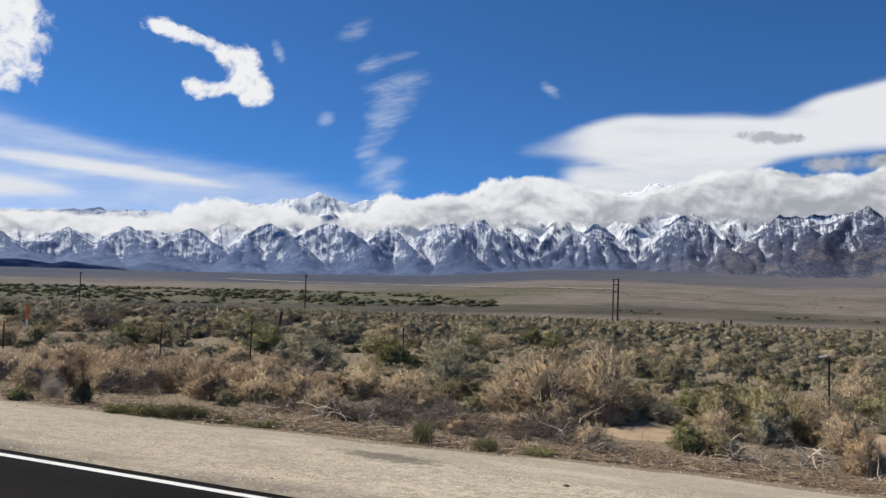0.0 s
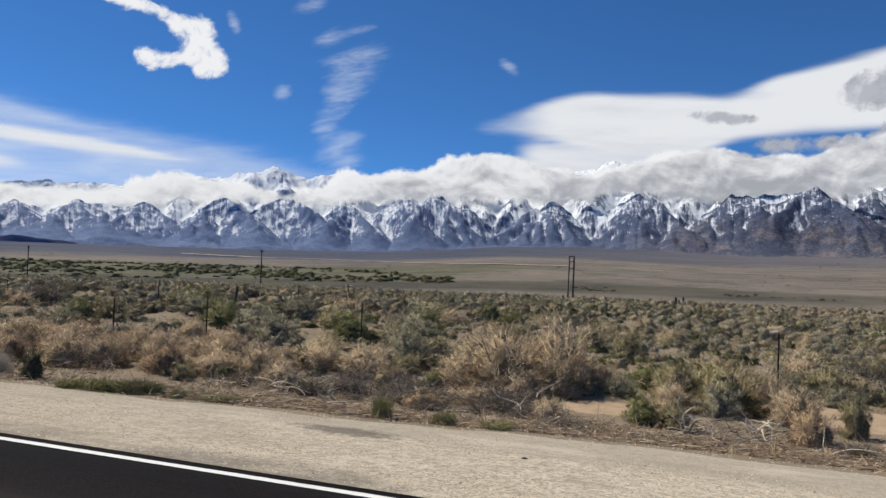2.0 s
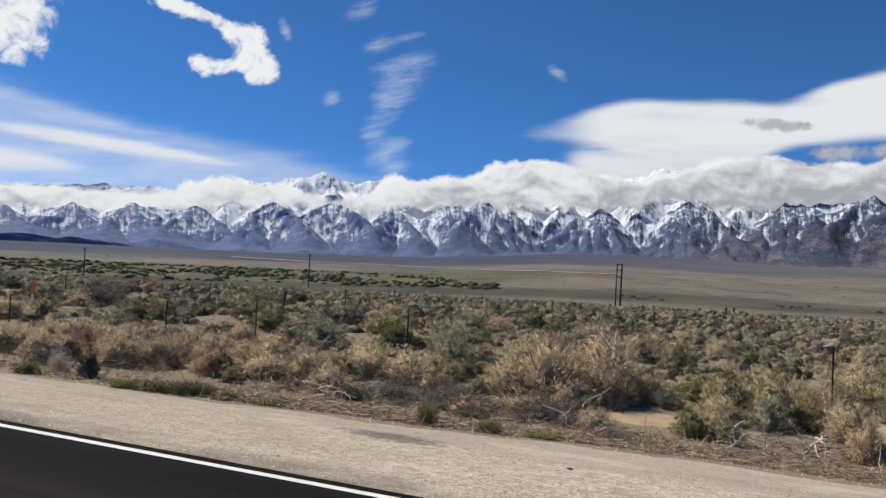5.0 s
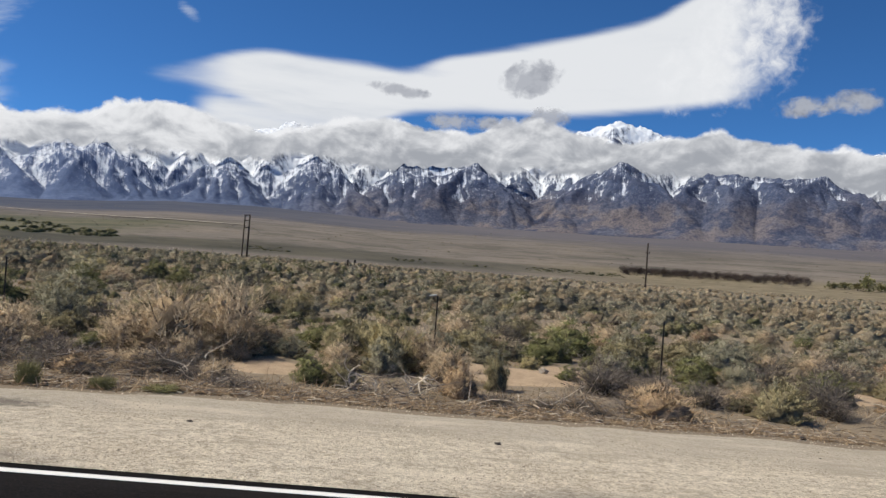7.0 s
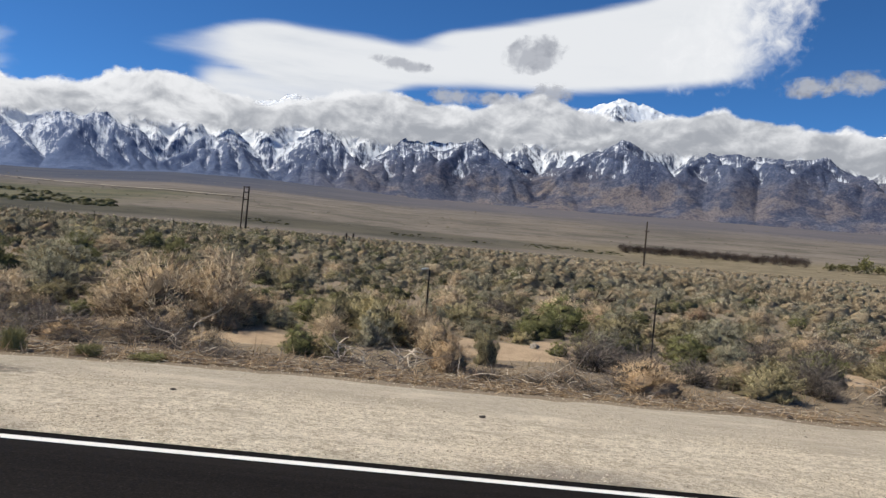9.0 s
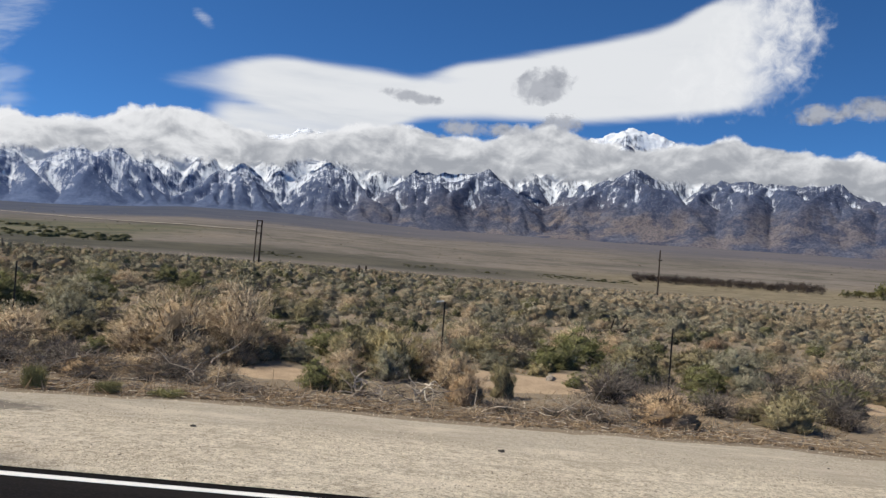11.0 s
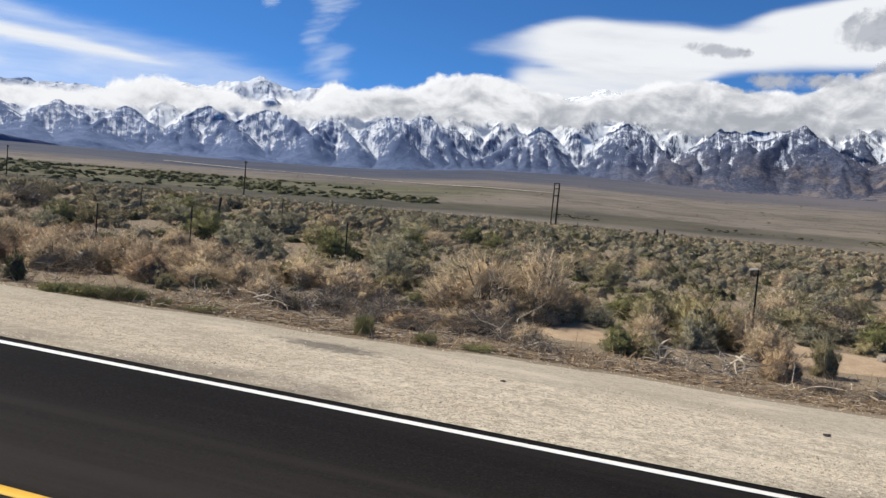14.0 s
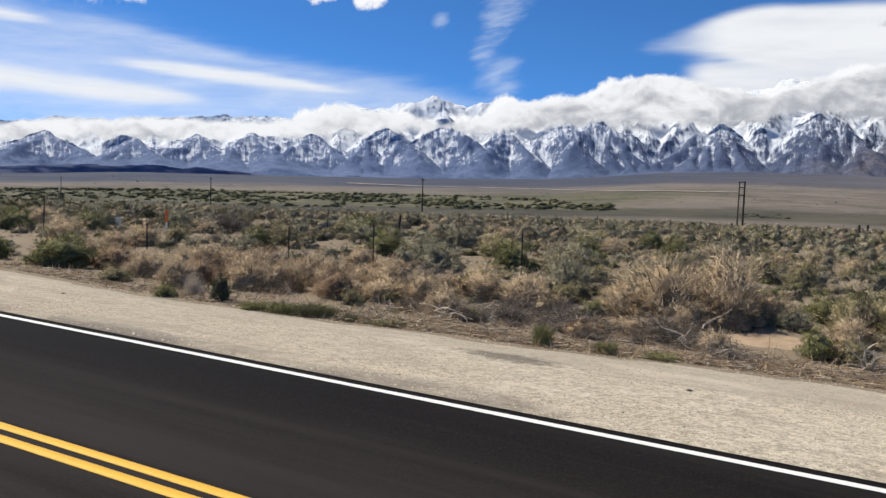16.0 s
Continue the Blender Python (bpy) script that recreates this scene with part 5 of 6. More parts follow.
def build_far_brush():
    rng = np.random.RandomState(23)
    words = {"tan": "dry tan desert scrub", "sage": "grey-green sagebrush scrub", "olive": "olive green desert scrub"}
    for (r0, r1, count, n, fat, name) in ((13, 52, 1550, 160, 2.2, "underbrush"), (46, 110, 4900, 72, 3.0, "brush_field"), (100, 264, 9000, 24, 4.6, "far_brush_field")):
        az = rng.uniform(-63, 48, count)
        r = np.sqrt(rng.uniform(r0**2, r1**2, count))
        x, y = EYE.x + r * np.sin(np.radians(az)), EYE.y + r * np.cos(np.radians(az))
        w = rng.uniform(0.6, 1.35, count) if r0 < 20 else (0.55 + 1.4 * rng.rand(count) ** 1.9) * np.interp(r, [60, 150, 245], [1.15, 1.30, 1.05])
        w = w * (1 + 0.45 * smooth01(x, -2, 14) * smooth01(-r, -130, -80) * rng.rand(count))
        patch = fbm2(x * 0.06, y * 0.06, 41)
        ok = y > gravel_edge(x) + (np.where(x < -4, 3.4, 4.2) if r0 < 20 else 2.4)
        ok &= np.hypot(x + 25.4, y - 17.6) > 2.2      # kept clear round the marker post
        for a, b, s in SAND:
            ok &= (x - a) ** 2 + (y - b) ** 2 > (s * 0.95) ** 2
        p = rng.rand(count) + 0.26 * patch + 0.10 * smooth01(-x, 10, 60) - 0.30 * smooth01(x, 0, 40)
        for kind in words:
            lo = {"tan": -9, "sage": 0.36, "olive": 0.82}[kind]
            hi = {"tan": 0.36, "sage": 0.82, "olive": 9}[kind]
            pick = ok & (p >= lo) & (p < hi)
            tone = np.clip(rng.rand(pick.sum()) * 0.9 + 0.15 + 0.2 * patch[pick], 0, 1)
            scatter(name, words[kind] + " covering the flat", kind, np.stack([x[pick], y[pick], w[pick], w[pick] * rng.uniform(0.42, 0.70, pick.sum()) * np.interp(r[pick], [150, 260], [1.0, 0.55]), tone], -1), n, fat, int(r0) * 7 + len(kind), 4 if r0 < 50 else 3, 9 if r0 < 90 else 7)


build_near_brush()
build_far_brush()


# ---- litter, stones and low growth ----
def joined_sticks(name, label, category, rng, places, material, sides=3):
    """Loose sticks: x, y, length, radius, lift."""
    paths = []
    for x, y, l, r, up in places:
        a, e = rng.uniform(0, 6.283), rng.uniform(-0.05, 0.35) * (up > 0.05) + rng.uniform(0, 0.08)
        z = float(lie(x, y)) + up + r
        d = np.array([math.cos(a) * math.cos(e), math.sin(a) * math.cos(e), math.sin(e)])
        s = np.linspace(-0.5, 0.5, 3)[:, None]
        pts = np.array([x, y, z + 0.5 * l * abs(d[2])]) + s * d * l + 0.10 * l * rng.normal(size=(3, 3)) * (1, 1, 0.25) * (s == 0)
        paths.append((pts, r * np.array([1.0, 0.85, 0.45])))
    m = mesh_from(name, *tubes(paths, sides))
    return tagged(link_mesh(name, m, material), label, category, kind="stuff")


def litter_places(rng, n, reach, lmin, lmax, rmin, rmax, lift):
    out = []
    while len(out) < n:
        x = rng.uniform(-19, 19)
        dense = np.interp(x, [-19, -9, -6, 8, 12, 19], [0.25, 0.35, 1, 1, 0.5, 0.3])
        if rng.rand() > dense:
            continue
        y = gravel_edge(x) + 0.15 + abs(rng.normal()) * reach
        if any((x - a) ** 2 + (y - b) ** 2 < (s * 0.9) ** 2 for a, b, s in SAND) and rng.rand() < 0.9:
            continue
        out.append((x, y, rng.uniform(lmin, lmax), rng.uniform(rmin, rmax), rng.uniform(0, lift) ** 1.5))
    return out


def build_litter():
    rng = np.random.RandomState(51)
    joined_sticks("dry_litter", "brown dry sticks and chaff on the ground", "litter", rng, litter_places(rng, 9000, 1.0, 0.04, 0.20, 0.004, 0.010, 0.10), LITTER)
    joined_sticks("dead_twigs", "grey dead twigs strewn beside the gravel", "twigs", rng, litter_places(rng, 1900, 1.5, 0.08, 0.32, 0.003, 0.008, 0.20), TWIG)
    joined_sticks("bleached_twigs", "pale bleached twigs strewn beside the gravel", "twigs", rng, litter_places(rng, 700, 1.2, 0.08, 0.34, 0.004, 0.010, 0.15), PALE_WOOD)
    # dry grass: short blades between the bushes
    for name, label, kind, n, dark in (("dry_grass", "short dry yellow grass between bushes", "straw", 30000, 0), ("green_grass", "thin green grass between bushes", "weed", 17000, 1)):
        az, r = rng.uniform(-60, 46, n), 12.5 + 34 * rng.rand(n) ** 1.3
        x, y = EYE.x + r * np.sin(np.radians(az)), EYE.y + r * np.cos(np.radians(az))
        tuft = fbm2(x * 1.1, y * 1.1, 61 + dark)
        ok = (y > gravel_edge(x) + 0.05) & (tuft + rng.normal(size=n) * 0.4 > (-0.2 if not dark else 0.25))
        if dark:
            ok &= (x > -3) & (y > 9) | (x < -5) & (y < 8)
        for a, b, s in SAND:
            ok &= (x - a) ** 2 + (y - b) ** 2 > (s * 0.9) ** 2
        x, y = x[ok], y[ok]
        k = len(x)
        base = np.stack([x, y, lie(x, y) - 0.02], -1)
        way = unit(np.stack([rng.normal(size=k), rng.normal(size=k), rng.uniform(0.4, 1.8, k)], -1))
        side = unit(np.cross(way, rng.normal(size=(k, 3)))) * rng.uniform(0.006, 0.014, k)[:, None]
        tip = base + way * rng.uniform(0.12, 0.34, k)[:, None]
        v = np.stack([base - side, base + side, tip], 1).reshape(-1, 3)
        m = mesh_from(name, v, np.arange(3 * k).reshape(-1, 3))
        tagged(link_mesh(name, m, LEAVES[kind]), label, "grass", kind="stuff")


def build_pebbles():
    """Loose gravel: small faceted stones, close together where the wheels do not roll."""
    rng = np.random.RandomState(71)
    V, F, off = [], [], 0
    for n, lo, hi, reach in ((42000, 0.0065, 0.013, 13.5), (4500, 0.011, 0.020, 17.0)):
        x = rng.uniform(-reach, reach, n)
        y = 0.3 + (gravel_edge(x) + 0.3 - 0.3) * rng.rand(n)
        rolled = smooth01(y, gravel_edge(x) - 1.9, gravel_edge(x) - 0.9)
        ok = rng.rand(n) > 0.72 * rolled
        x, y = x[ok], y[ok]
        n = len(x)
        s = rng.uniform(lo, hi, n)
        turn = rng.uniform(0, 6.283, n)
        ring = turn[:, None] + np.arange(4)[None] * 1.5708 + rng.uniform(-0.3, 0.3, (n, 4))
        rad = s[:, None] * rng.uniform(0.75, 1.25, (n, 4))
        z = lie(x, y) + 0.012
        foot = np.stack([x[:, None] + rad * np.cos(ring), y[:, None] + rad * np.sin(ring), np.repeat(z[:, None], 4, 1)], -1)
        tip = np.stack([x + 0.3 * s * rng.normal(size=n), y + 0.3 * s * rng.normal(size=n), z + s * rng.uniform(0.7, 1.15, n)], -1)
        V.append(np.concatenate([foot, tip[:, None]], 1).reshape(-1, 3))
        i = off + 5 * np.arange(n)[:, None]
        F.append(np.stack([np.concatenate([i + a, i + (a + 1) % 4, i + 4], 1) for a in range(4)], 1).reshape(-1, 3))
        off += 5 * n
    m = mesh_from("gravel_stones", np.concatenate(V), np.concatenate(F))
    tagged(link_mesh("gravel_stones", m, LOOSE), "loose pale gravel stones on the shoulder", "gravel", kind="stuff")


def stone(x, y, size, flat, material, label, seed, lift=0.0):
    bm = bmesh.new()
    bmesh.ops.create_icosphere(bm, subdivisions=2, radius=size / 2)
    for v in bm.verts:
        n = noise.noise(v.co * (3.0 / size) + Vector((seed, 0, 0)))
        v.co *= 1 + 0.55 * n
        v.co.z *= flat
    ob = part("stone", bm, material)
    ob.matrix_basis = pose(x, y, float(land(x, y)) + size * flat * 0.3 + lift, 0, 0, seed * 40)
    tagged(ob, label, "stone")


def fallen_log(x, y, long, turn, seed):
    """A dark dead trunk lying in the brush, with broken limbs."""
    rng = np.random.RandomState(seed)
    ob = thing("fallen_log", x, y, float(land(x, y)), "dark weathered fallen log lying in the brush", "log", turn=turn)
    body = crooked(rng, (-long / 2, 0, 0.32), (1, 0, -0.04), long, 0.10, 7)
    link_mesh("trunk", mesh_from("trunk", *tubes([(body, np.linspace(0.19, 0.09, 7))], 8)), POLE_WOOD, ob)
    for i in (2, 4, 5):
        pts = crooked(rng, body[i], (0.4, rng.normal() * 0.6, 0.8), 0.6, 0.3, 5)
        link_mesh("limb", mesh_from("limb", *tubes([(pts, np.linspace(0.05, 0.015, 5))], 5)), POLE_WOOD, ob)


def build_stones():
    for i, (x, y, s) in enumerate([(0.0, 3.1, 0.075), (3.95, 3.3, 0.10), (9.85, 6.5, 0.12), (14.0, 6.65, 0.15), (-11.6, 2.6, 0.06), (9.0, 4.4, 0.05)]):
        stone(x, y, s, 0.5, DARK_STONE, "small dark stone lying on the gravel", i + 1, 0.01)
    for i, (x, y, s, f) in enumerate([(6.25, 11.7, 0.22, 0.8), (19.6, 12.6, 0.42, 0.6), (13.0, 10.9, 0.45, 0.45), (7.4, 10.6, 0.14, 0.7)]):
        stone(x, y, s, f, BOULDER, "pale boulder among desert brush", i + 11)


def crooked(rng, start, way, length, bend, k=6):
    pts, p, d = [np.array(start, float)], np.array(start, float), np.array(way, float)
    for _ in range(k - 1):
        d = unit(d + bend * rng.normal(size=3))
        p = p + d * length / (k - 1)
        pts.append(p.copy())
    return np.array(pts)


def brush_pile(x, y, wide, deep, high, n, seed, material, label):
    """A heap of uprooted crooked branches."""
    rng = np.random.RandomState(seed)
    z = float(land(x, y))
    ob = thing("brush_pile", x, y, z, label, "brush pile", "heaps of dead brush")
    def stick(rad, ln, bend):
        u, v = rng.uniform(-0.5, 0.5), rng.normal() * 0.3
        h = high * rng.rand() ** 1.5 * max(0.1, 1 - (2 * u) ** 2 * 0.7)
        a = rng.uniform(0, 6.283)
        pts = crooked(rng, (u * wide, v * deep, h + 0.01), (math.cos(a), math.sin(a), rng.uniform(-0.15, 0.45)), ln * rng.uniform(0.4, 1.2), bend, 5)
        pts[:, 2] = np.maximum(pts[:, 2], 0.01)
        return pts, rad * rng.uniform(0.5, 1.4) * np.linspace(1, 0.3, 5)

    for _ in range(n // 2):
        link_mesh("branch", mesh_from("branch", *tubes([stick(0.011, 0.8, 0.35)], 4)), material, ob)
    tagged(link_mesh("twig_tangle", mesh_from("twig_tangle", *tubes([stick(0.0048, 0.45, 0.35) for _ in range(n * 4)], 3)), TWIG if seed % 2 else LITTER, ob), kind="stuff")


def dead_snag(x, y, high, spread, seed, label, limbs=6):
    """A bleached dead shrub trunk with crooked bare limbs."""
    rng = np.random.RandomState(seed)
    ob = thing("dead_snag", x, y, float(land(x, y)), label, "dead wood", "bleached dead wood")
    trunk = crooked(rng, (0, 0, -0.05), (rng.normal() * 0.4, rng.normal() * 0.2, 1), high * 0.6, 0.25)
    link_mesh("trunk", mesh_from("trunk", *tubes([(trunk, high * 0.045 * np.linspace(1, 0.6, 6))], 6)), PALE_WOOD, ob)
    for i in range(limbs):
        a = rng.uniform(0, 6.283)
        p = trunk[rng.randint(1, 6)]
        pts = crooked(rng, p, (math.cos(a) * spread, math.sin(a) * spread, rng.uniform(0.1, 0.9)), high * rng.uniform(0.35, 0.7), 0.45)
        pts[:, 2] = np.maximum(pts[:, 2], 0.01)
        link_mesh("limb", mesh_from("limb", *tubes([(pts, high * 0.024 * np.linspace(1, 0.25, 6))], 5)), PALE_WOOD, ob)


def build_dead_wood():
    for i, (x, y, w, d, h, n) in enumerate([(-6.3, 7.0, 2.0, 1.2, 0.35, 46), (-4.3, 7.5, 1.8, 1.0, 0.40, 40), (-2.6, 7.6, 1.9, 1.0, 0.42, 44), (-1.0, 7.7, 1.8, 1.0, 0.38, 40), (0.4, 7.2, 1.0, 0.6, 0.12, 14),
                                            (2.6, 8.2, 2.0, 1.1, 0.40, 50), (5.4, 7.5, 2.6, 1.1, 0.35, 60), (6.9, 7.8, 1.6, 1.0, 0.4, 36), (-10.6, 7.0, 1.4, 0.9, 0.4, 30), (12.9, 8.6, 1.4, 0.9, 0.3, 24), (16.0, 7.8, 1.6, 1.0, 0.5, 34)]):
        brush_pile(x, y, w, d, h, n, 100 + i, PALE_WOOD if i % 3 == 0 else TWIG, "heap of grey dead branches beside the gravel shoulder")
    for i, (x, y, h, s, k) in enumerate([(1.9, 8.05, 0.7, 1.1, 16), (2.9, 8.1, 0.85, 1.0, 16), (2.4, 7.8, 0.5, 1.3, 12), (-11.1, 7.7, 1.0, 0.5, 5), (-5.9, 7.2, 0.55, 1.2, 9), (-6.9, 6.8, 0.4, 1.5, 8), (-4.7, 7.2, 0.45, 1.4, 8), (-2.9, 7.5, 0.5, 1.2, 7), (-1.1, 7.8, 0.55, 1.1, 7), (-10.3, 7.6, 0.5, 1.1, 6), (14.6, 8.2, 0.6, 1.2, 6)]):
        dead_snag(x, y, h, s, 200 + i, "bleached crooked dead branches standing in brush", k)
    fallen_log(11.6, 27.6, 2.6, -12, 21)
    dead_snag(61.0, 66.0, 2.2, 0.5, 300, "lone bleached dead tree stump far out in the brush", 5)


# ---- fences, marker, poles ----
def prism(bm, x0, x1, y0, y1, z0, z1, bevel=0.0):
    r = bmesh.ops.create_cube(bm, size=1.0)
    for v in r["verts"]:
        v.co = Vector(((x0 + x1) / 2 + v.co.x * (x1 - x0), (y0 + y1) / 2 + v.co.y * (y1 - y0), (z0 + z1) / 2 + v.co.z * (z1 - z0)))
    if bevel:
        bmesh.ops.bevel(bm, geom=list({e for v in r["verts"] for e in v.link_edges}), offset=bevel, segments=1, affect="EDGES")


def fence_post(parent, x, y, high, lean, steel=True):
    bm = bmesh.new()
    if steel:      # a rolled T section with studs
        prism(bm, -0.017, 0.017, -0.004, 0.004, -0.3, high)
        prism(bm, -0.004, 0.004, 0.004, 0.032, -0.3, high)
        for i in range(int(high / 0.12)):
            prism(bm, -0.006, 0.006, -0.012, -0.004, 0.15 + i * 0.12, 0.17 + i * 0.12)
    else:
        prism(bm, -0.06, 0.06, -0.06, 0.06, -0.3, high, 0.03)
    ob = part("post", bm, STEEL if steel else POLE_WOOD, parent)
    ob.matrix_basis = pose(x, y, float(land(x, y)), 0, lean, 0)
    return Vector((x, y, float(land(x, y))))


def fence(posts, label, wires):
    ob = tagged(new("wire_fence"), label, "fence")
    feet = [fence_post(ob, *p) for p in posts]
    rng = np.random.RandomState(9)
    for h in wires:
        for a, b in zip(feet[:-1], feet[1:]):
            s = np.linspace(0, 1, 7)[:, None]
            pts = np.array(a) * (1 - s) + np.array(b) * s + np.array([0, -0.012, h])
            pts[:, 2] -= 0.05 * (4 * s * (1 - s))[:, 0]
            link_mesh("wire", mesh_from("wire", *tubes([(pts, np.full(7, 0.0022))], 3)), WIRE, ob)


def build_fences():
    fence([(-30.6, 12.0, 1.5, -2), (-25.8, 12.0, 1.45, 1.5), (-20.2, 12.0, 0.9, -1), (-13.9, 11.9, 1.3, 0.5), (-10.75, 11.8, 1.5, 1), (-6.08, 11.6, 1.55, 1), (-1.3, 11.4, 1.4, 0), (3.6, 11.2, 1.62, 2.0), (8.84, 11.0, 1.62, 2.5), (14.4, 10.4, 1.5, 0.5)],
          "dark steel T-post fence with barbed wire in brush", (0.5, 0.85, 1.15))
    fence([(-32.0, 25.5, 1.3, 0), (-25.5, 29.0, 1.5, 3), (-22.85, 32.2, 1.2, 8, False), (-19.8, 33.9, 1.5, 0), (-19.5, 40.0, 1.6, -2), (-17.3, 51.0, 1.6, 0), (-13.8, 58.5, 1.6, 2), (-8.6, 74.0, 1.6, 0), (-3.6, 100.0, 1.6, 1), (-3.2, 128.0, 1.3, 0)],
          "old sagging fence running back through the brush", (0.6, 1.0))
    bm = bmesh.new()
    prism(bm, -0.09, 0.09, -0.010, 0.010, 0, 0.03)
    ob = part("pale_board", bm, WHITE_PLASTIC)
    ob.matrix_basis = pose(3.55, 11.2, float(land(3.6, 11.2)) + 1.62, 38, -6, 20)
    tagged(ob, "short whitish weathered board fixed on a fence post", "board")
    for x, y, h in ((-3.4, 140.0, 1.3), (-2.2, 141.0, 1.3)):
        stump = thing("wooden_post", x, y, float(land(x, y)), "dark weathered wooden post standing in brush", "post", "paired wooden posts")
        bm = bmesh.new()
        prism(bm, -0.16, 0.16, -0.16, 0.16, -0.2, h, 0.06)
        part("shaft", bm, POLE_WOOD, stump)


def build_marker():
    x, y = -26.7, 18.7
    ob = thing("marker_post", x, y, float(land(x, y)), "orange and white plastic utility marker post", "marker post")
    for name, mat, z0, z1, w in (("white_base", WHITE_PLASTIC, -0.1, 0.52, 0.05), ("orange_sleeve", ORANGE, 0.52, 1.12, 0.062)):
        bm = bmesh.new()
        bmesh.ops.create_cone(bm, cap_ends=True, segments=16, radius1=w, radius2=w, depth=z1 - z0)
        for v in bm.verts:
            v.co.z += (z0 + z1) / 2
            if name == "orange_sleeve" and v.co.z > 1.05:
                v.co.x, v.co.y = v.co.x * 0.8, v.co.y * 0.8
        part(name, bm, mat, ob, smooth=False)
    for x, y, h in ((-28.6, 17.6, 0.5), (-29.6, 26.0, 0.5)):
        box = thing("utility_box", x, y, float(land(x, y)), "small pale grey utility box in the brush", "utility box", "utility boxes")
        bm = bmesh.new()
        prism(bm, -0.11, 0.11, -0.09, 0.09, -0.05, h, 0.02)
        part("casing", bm, WHITE_PLASTIC, box)
        bm = bmesh.new()
        prism(bm, -0.125, 0.125, -0.105, 0.105, h, h + 0.04, 0.01)
        part("cap", bm, WHITE_PLASTIC, box)


def shaft(parent, x0, high, r0, r1, lean=0.0):
    pts = np.array([(x0 + lean * s, 0, s * high) for s in np.linspace(-0.03, 1, 8)])
    link_mesh("pole", mesh_from("pole", *tubes([(pts, np.linspace(r0, r1, 8))], 10), True), POLE_WOOD, parent)


def utility_pole(x, y, top, lean, arm_down, label):
    z = float(land(x, y))
    high = top - z
    ob = thing("utility_pole", x, y, z, label, "utility pole", "power line along the valley")
    shaft(ob, 0, high, 0.19, 0.13, lean)
    bm = bmesh.new()
    prism(bm, -0.45 + lean, 0.45 + lean, -0.07, 0.07, high - arm_down - 0.07, high - arm_down + 0.07, 0.015)
    arm = part("crossarm", bm, POLE_WOOD, ob)
    for dx in (-0.38, 0.38):
        bm = bmesh.new()
        bmesh.ops.create_cone(bm, cap_ends=True, segments=10, radius1=0.07, radius2=0.045, depth=0.28)
        for v in bm.verts:
            v.co += Vector((dx + lean, 0, high - arm_down + 0.2))
        part("insulator", bm, STEEL, arm, "dark glazed insulator")


def build_poles():
    x, y, top = -25.45, 165.6, 12.95
    z = float(land(x, y))
    ob = thing("twin_pole", x, y, z, "dark wooden H-frame power pole pair with crossbars", "utility pole", "power line along the valley")
    shaft(ob, 0.0, top - z, 0.20, 0.15, 0.35)
    shaft(ob, -1.05, top - z - 0.1, 0.15, 0.12, 0.40)
    for dz, w in ((0.15, 0.10), (1.25, 0.08), (2.75, 0.09)):
        bm = bmesh.new()
        prism(bm, -1.15 + 0.3, 0.15 + 0.3, -0.08, 0.08, top - z - dz - w, top - z - dz + w, 0.02)
        part("crossbar", bm, POLE_WOOD, ob)
    utility_pole(57.4, 158.2, 10.12, 0.35, 2.1, "dark wooden utility pole with a small bracket")
    utility_pole(-103.4, 170.3, 15.45, 0.15, 0.5, "tall dark wooden utility pole standing in brush")
    utility_pole(-198.7, 192.5, 19.15, 0.0, 0.5, "dark wooden utility pole far across the brush")
    utility_pole(-305.0, 213.0, 23.2, 0.0, 0.5, "distant dark wooden utility pole")




# ---- distant trees ----
def tree_meshes(seed, leafy):
    rng = np.random.RandomState(seed)
    limbs = [(crooked(rng, (0, 0, -0.1), (0, 0, 1), 0.55, 0.08), 0.035 * np.linspace(1, 0.6, 6))]
    for _ in range(9):
        a = rng.uniform(0, 6.283)
        limbs.append((crooked(rng, (0, 0, rng.uniform(0.15, 0.5)), (0.7 * math.cos(a), 0.7 * math.sin(a), 1), rng.uniform(0.35, 0.55), 0.22), 0.016 * np.linspace(1, 0.3, 6)))
    wood = mesh_from("trunk", *tubes(limbs, 4))
    wood.materials.append(DARK_TWIG)
    n = 420
    d = unit(rng.normal(size=(n, 3)))
    p = np.array([0, 0, 0.52]) + d * (0.44, 0.44, 0.46) * rng.uniform(0.3, 1.05, (n, 1)) * (1 + 0.3 * np.sin(4 * d[:, :1] + seed + 3 * d[:, 2:]))
    p[:, 2] = np.maximum(p[:, 2], 0.08)
    way = unit(d + (0, 0, 0.8) + 0.5 * rng.normal(size=(n, 3)))
    side = unit(np.cross(way, rng.normal(size=(n, 3)))) * (0.055 if leafy else 0.014)
    v = np.stack([p - side, p + side, p + way * (0.12 if leafy else 0.24)], 1).reshape(-1, 3)
    crown = mesh_from("crown", v, np.arange(len(v)).reshape(-1, 3))
    crown.materials.append(LEAVES["weed"] if leafy else BARE_CROWN)
    return wood, crown


BARE_CROWN = plant("bare_winter_twigs", (0.085, 0.062, 0.050), (0.15, 0.112, 0.09), (0.07, 0.055, 0.045), 0.0)


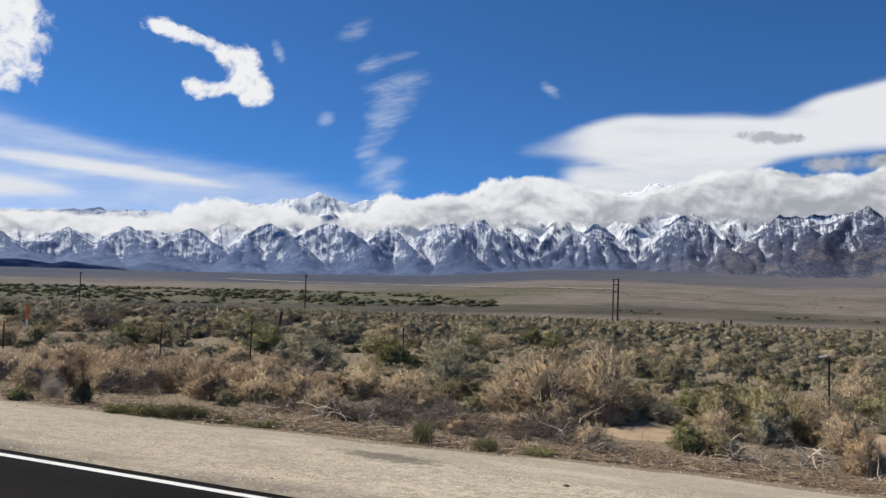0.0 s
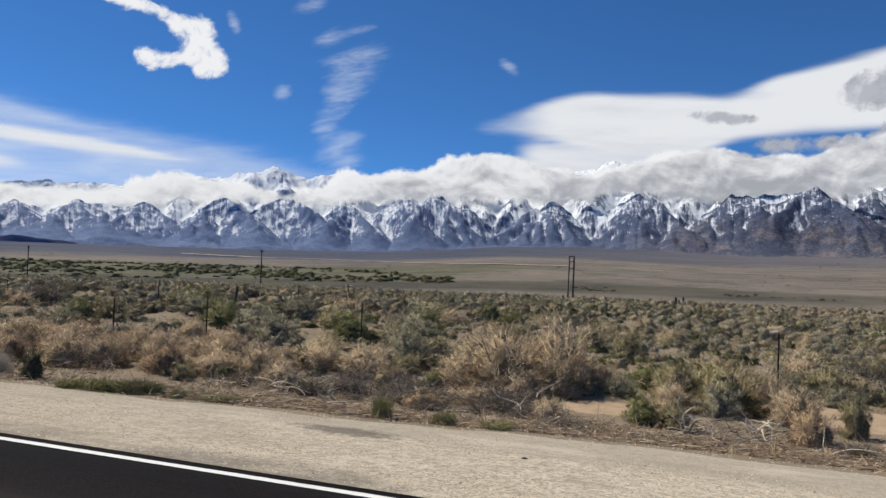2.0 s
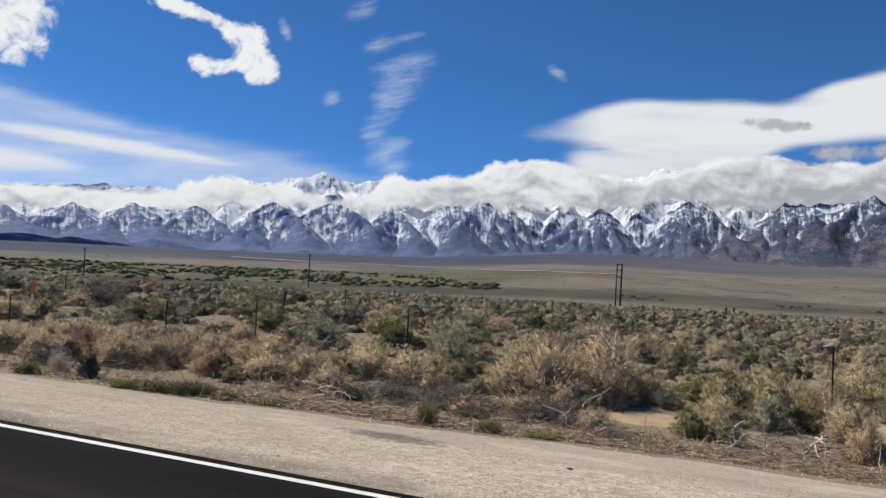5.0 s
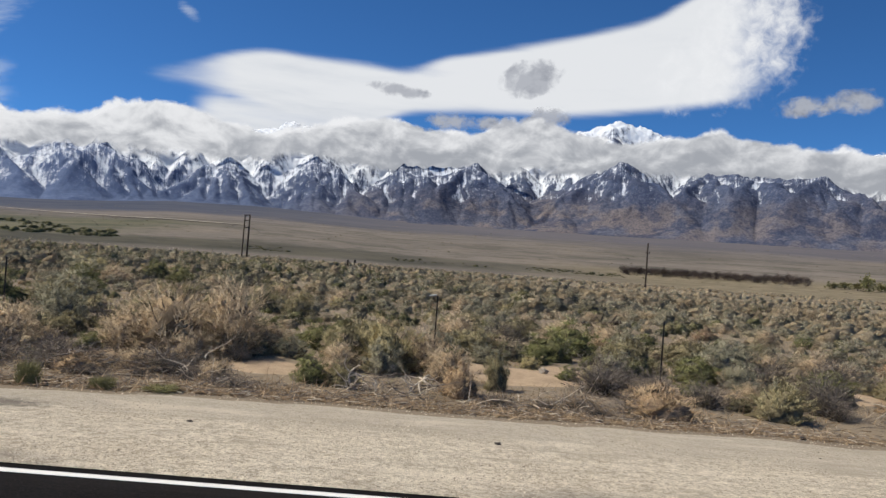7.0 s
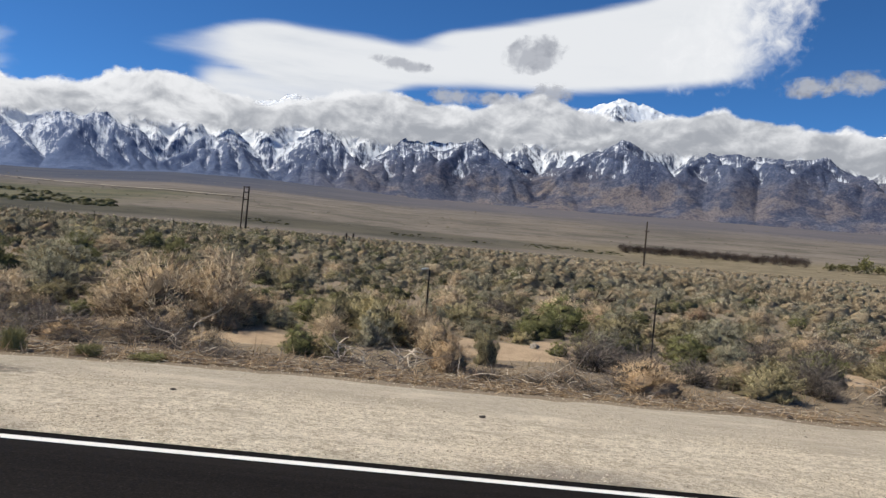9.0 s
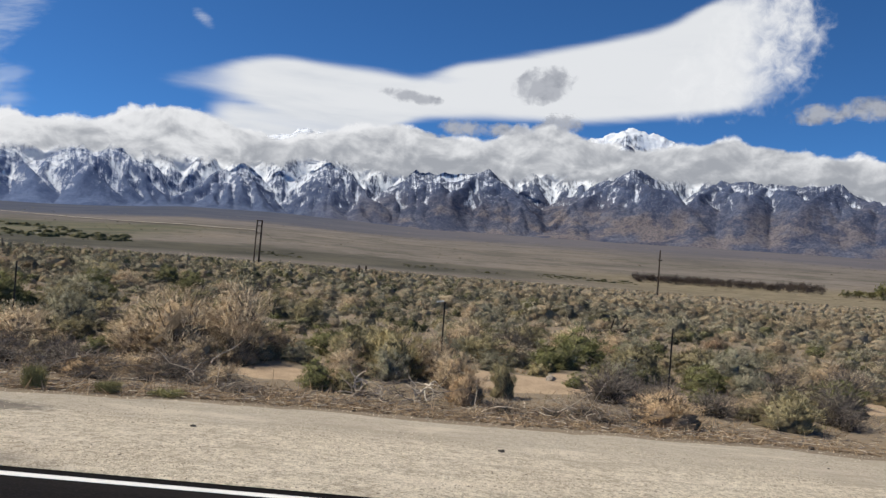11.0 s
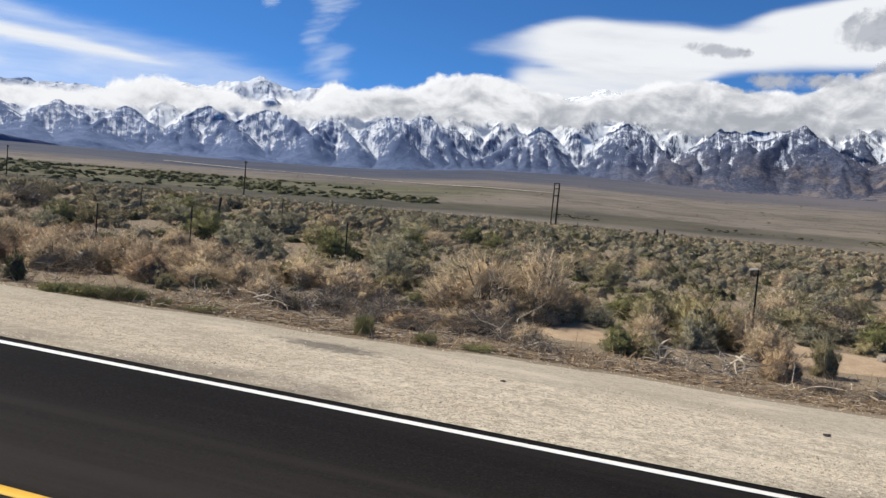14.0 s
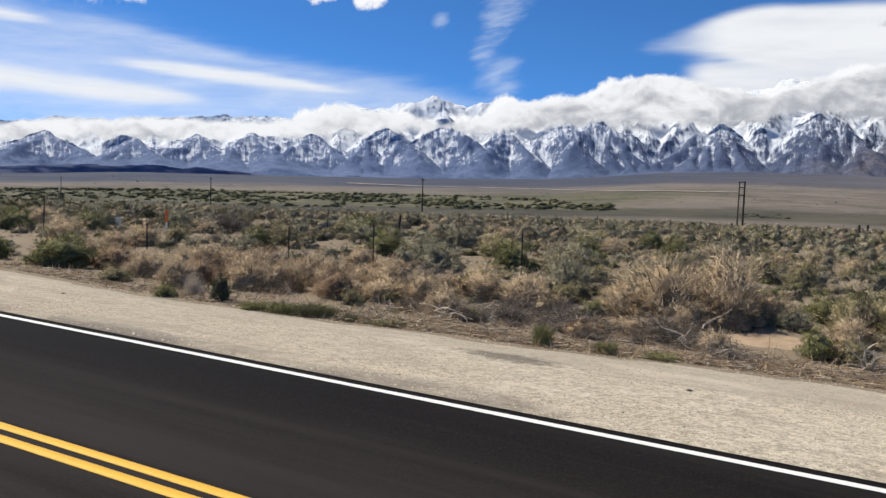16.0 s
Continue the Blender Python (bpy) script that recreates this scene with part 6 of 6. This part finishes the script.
def build_trees():
    rng = np.random.RandomState(81)
    bare = [tree_meshes(400 + i, False) for i in range(4)]
    leafy = [tree_meshes(420 + i, True) for i in range(3)]

    def stand(az, r, high, wide, pair, name, label, group):
        x, y = EYE.x + r * math.sin(radians(az)), EYE.y + r * math.cos(radians(az))
        ob = thing(name, x, y, float(land(x, y)) - 0.05, label, "tree", group, float(rng.uniform(0, 360)))
        ob.scale = (wide, wide, high)
        link_mesh("trunk", pair[0], None, ob)
        link_mesh("crown", pair[1], None, ob)

    for az in np.arange(16.9, 28.8, 0.2):
        if rng.rand() < 0.93:
            stand(az + rng.normal() * 0.04, 330 + rng.normal() * 5, rng.uniform(2.4, 3.4) * (1.0 if az < 26 else 1.1), rng.uniform(3.0, 4.4), bare[rng.randint(4)], "bare_tree", "leafless brown tree in a long windbreak row", "bare windbreak trees")
    for az in np.arange(33.6, 47.0, 0.30):
        stand(az + rng.normal() * 0.06, 330 + rng.normal() * 8, rng.uniform(3.4, 4.8), rng.uniform(4.0, 6.0), bare[rng.randint(4)], "bare_tree", "leafless brown tree in a long windbreak row", "bare windbreak trees")
    for az, r, h, w in ((30.0, 320, 2.4, 5.4), (30.7, 322, 2.8, 5.6), (31.4, 318, 2.9, 5.4), (32.0, 316, 5.6, 5.4), (32.7, 322, 3.0, 5.8), (33.4, 325, 2.4, 5.2)):
        stand(az, r, h, w, leafy[rng.randint(3)], "green_tree", "leafy green tree among bare trees", "green trees")
    # green thickets and dark strips on the valley floor
    n = 4800
    az = np.concatenate([-17.5 - 46.5 * rng.rand(4200), np.array([-7.0, 3.0, 6.5, 12.5, 16.0])[rng.randint(5, size=n - 4200)] + 1.1 * rng.normal(size=n - 4200)])
    far = np.interp(az, [-64, -40, -28, -22, -19], [570, 575, 560, 470, 400])
    r = np.where(az < -17.5, 330 + (far - 330) * rng.rand(n) ** 0.8, 300 + 26 * rng.rand(n))
    x, y = EYE.x + r * np.sin(np.radians(az)), EYE.y + r * np.cos(np.radians(az))
    ok = fbm2(az * 0.5, r * 0.03, 91) + 0.5 * rng.normal(size=n) > np.where(az < -17.5, -0.05 - 0.9 * smooth01(r, 500, 560), 0.3)
    w = np.where(az < -17.5, 1.6 + 6.5 * rng.rand(n) ** 2.0, 1.2 + 2.2 * rng.rand(n))
    high = w * rng.uniform(0.22, 0.40, n) * np.where(az < -17.5, 1.0, 0.7)
    k = 5200      # low dark scrub dotted over the open plain
    a2, r2 = rng.uniform(-62, 48, k), 275 + 1500 * rng.rand(k) ** 1.7
    x2, y2 = EYE.x + r2 * np.sin(np.radians(a2)), EYE.y + r2 * np.cos(np.radians(a2))
    thin = fbm2(x2 * 0.012, y2 * 0.012, 95, 3) + 0.4 * rng.normal(size=k) > 0.15
    w2 = (0.8 + 2.6 * rng.rand(k) ** 2) * np.interp(r2, [275, 1700], [0.8, 2.2])
    scatter("plain_scrub", "low dark scrub dotted over the open plain", "sage", np.stack([x2, y2, w2, w2 * rng.uniform(0.14, 0.24, k), 0.05 + 0.5 * rng.rand(k)], -1)[thin], 8, 4.0, 757, 2, 6)
    scatter("valley_thicket", "green thickets along the valley floor", "olive", np.stack([x, y, w, high, (0.1 + rng.rand(n) * 0.65) * np.where(az < -17.5, 1, 0.6)], -1)[ok], 22, 3.8, 733, 3, 7)


build_litter()
build_pebbles()
build_stones()
build_dead_wood()
build_fences()
build_marker()
build_poles()
build_trees()
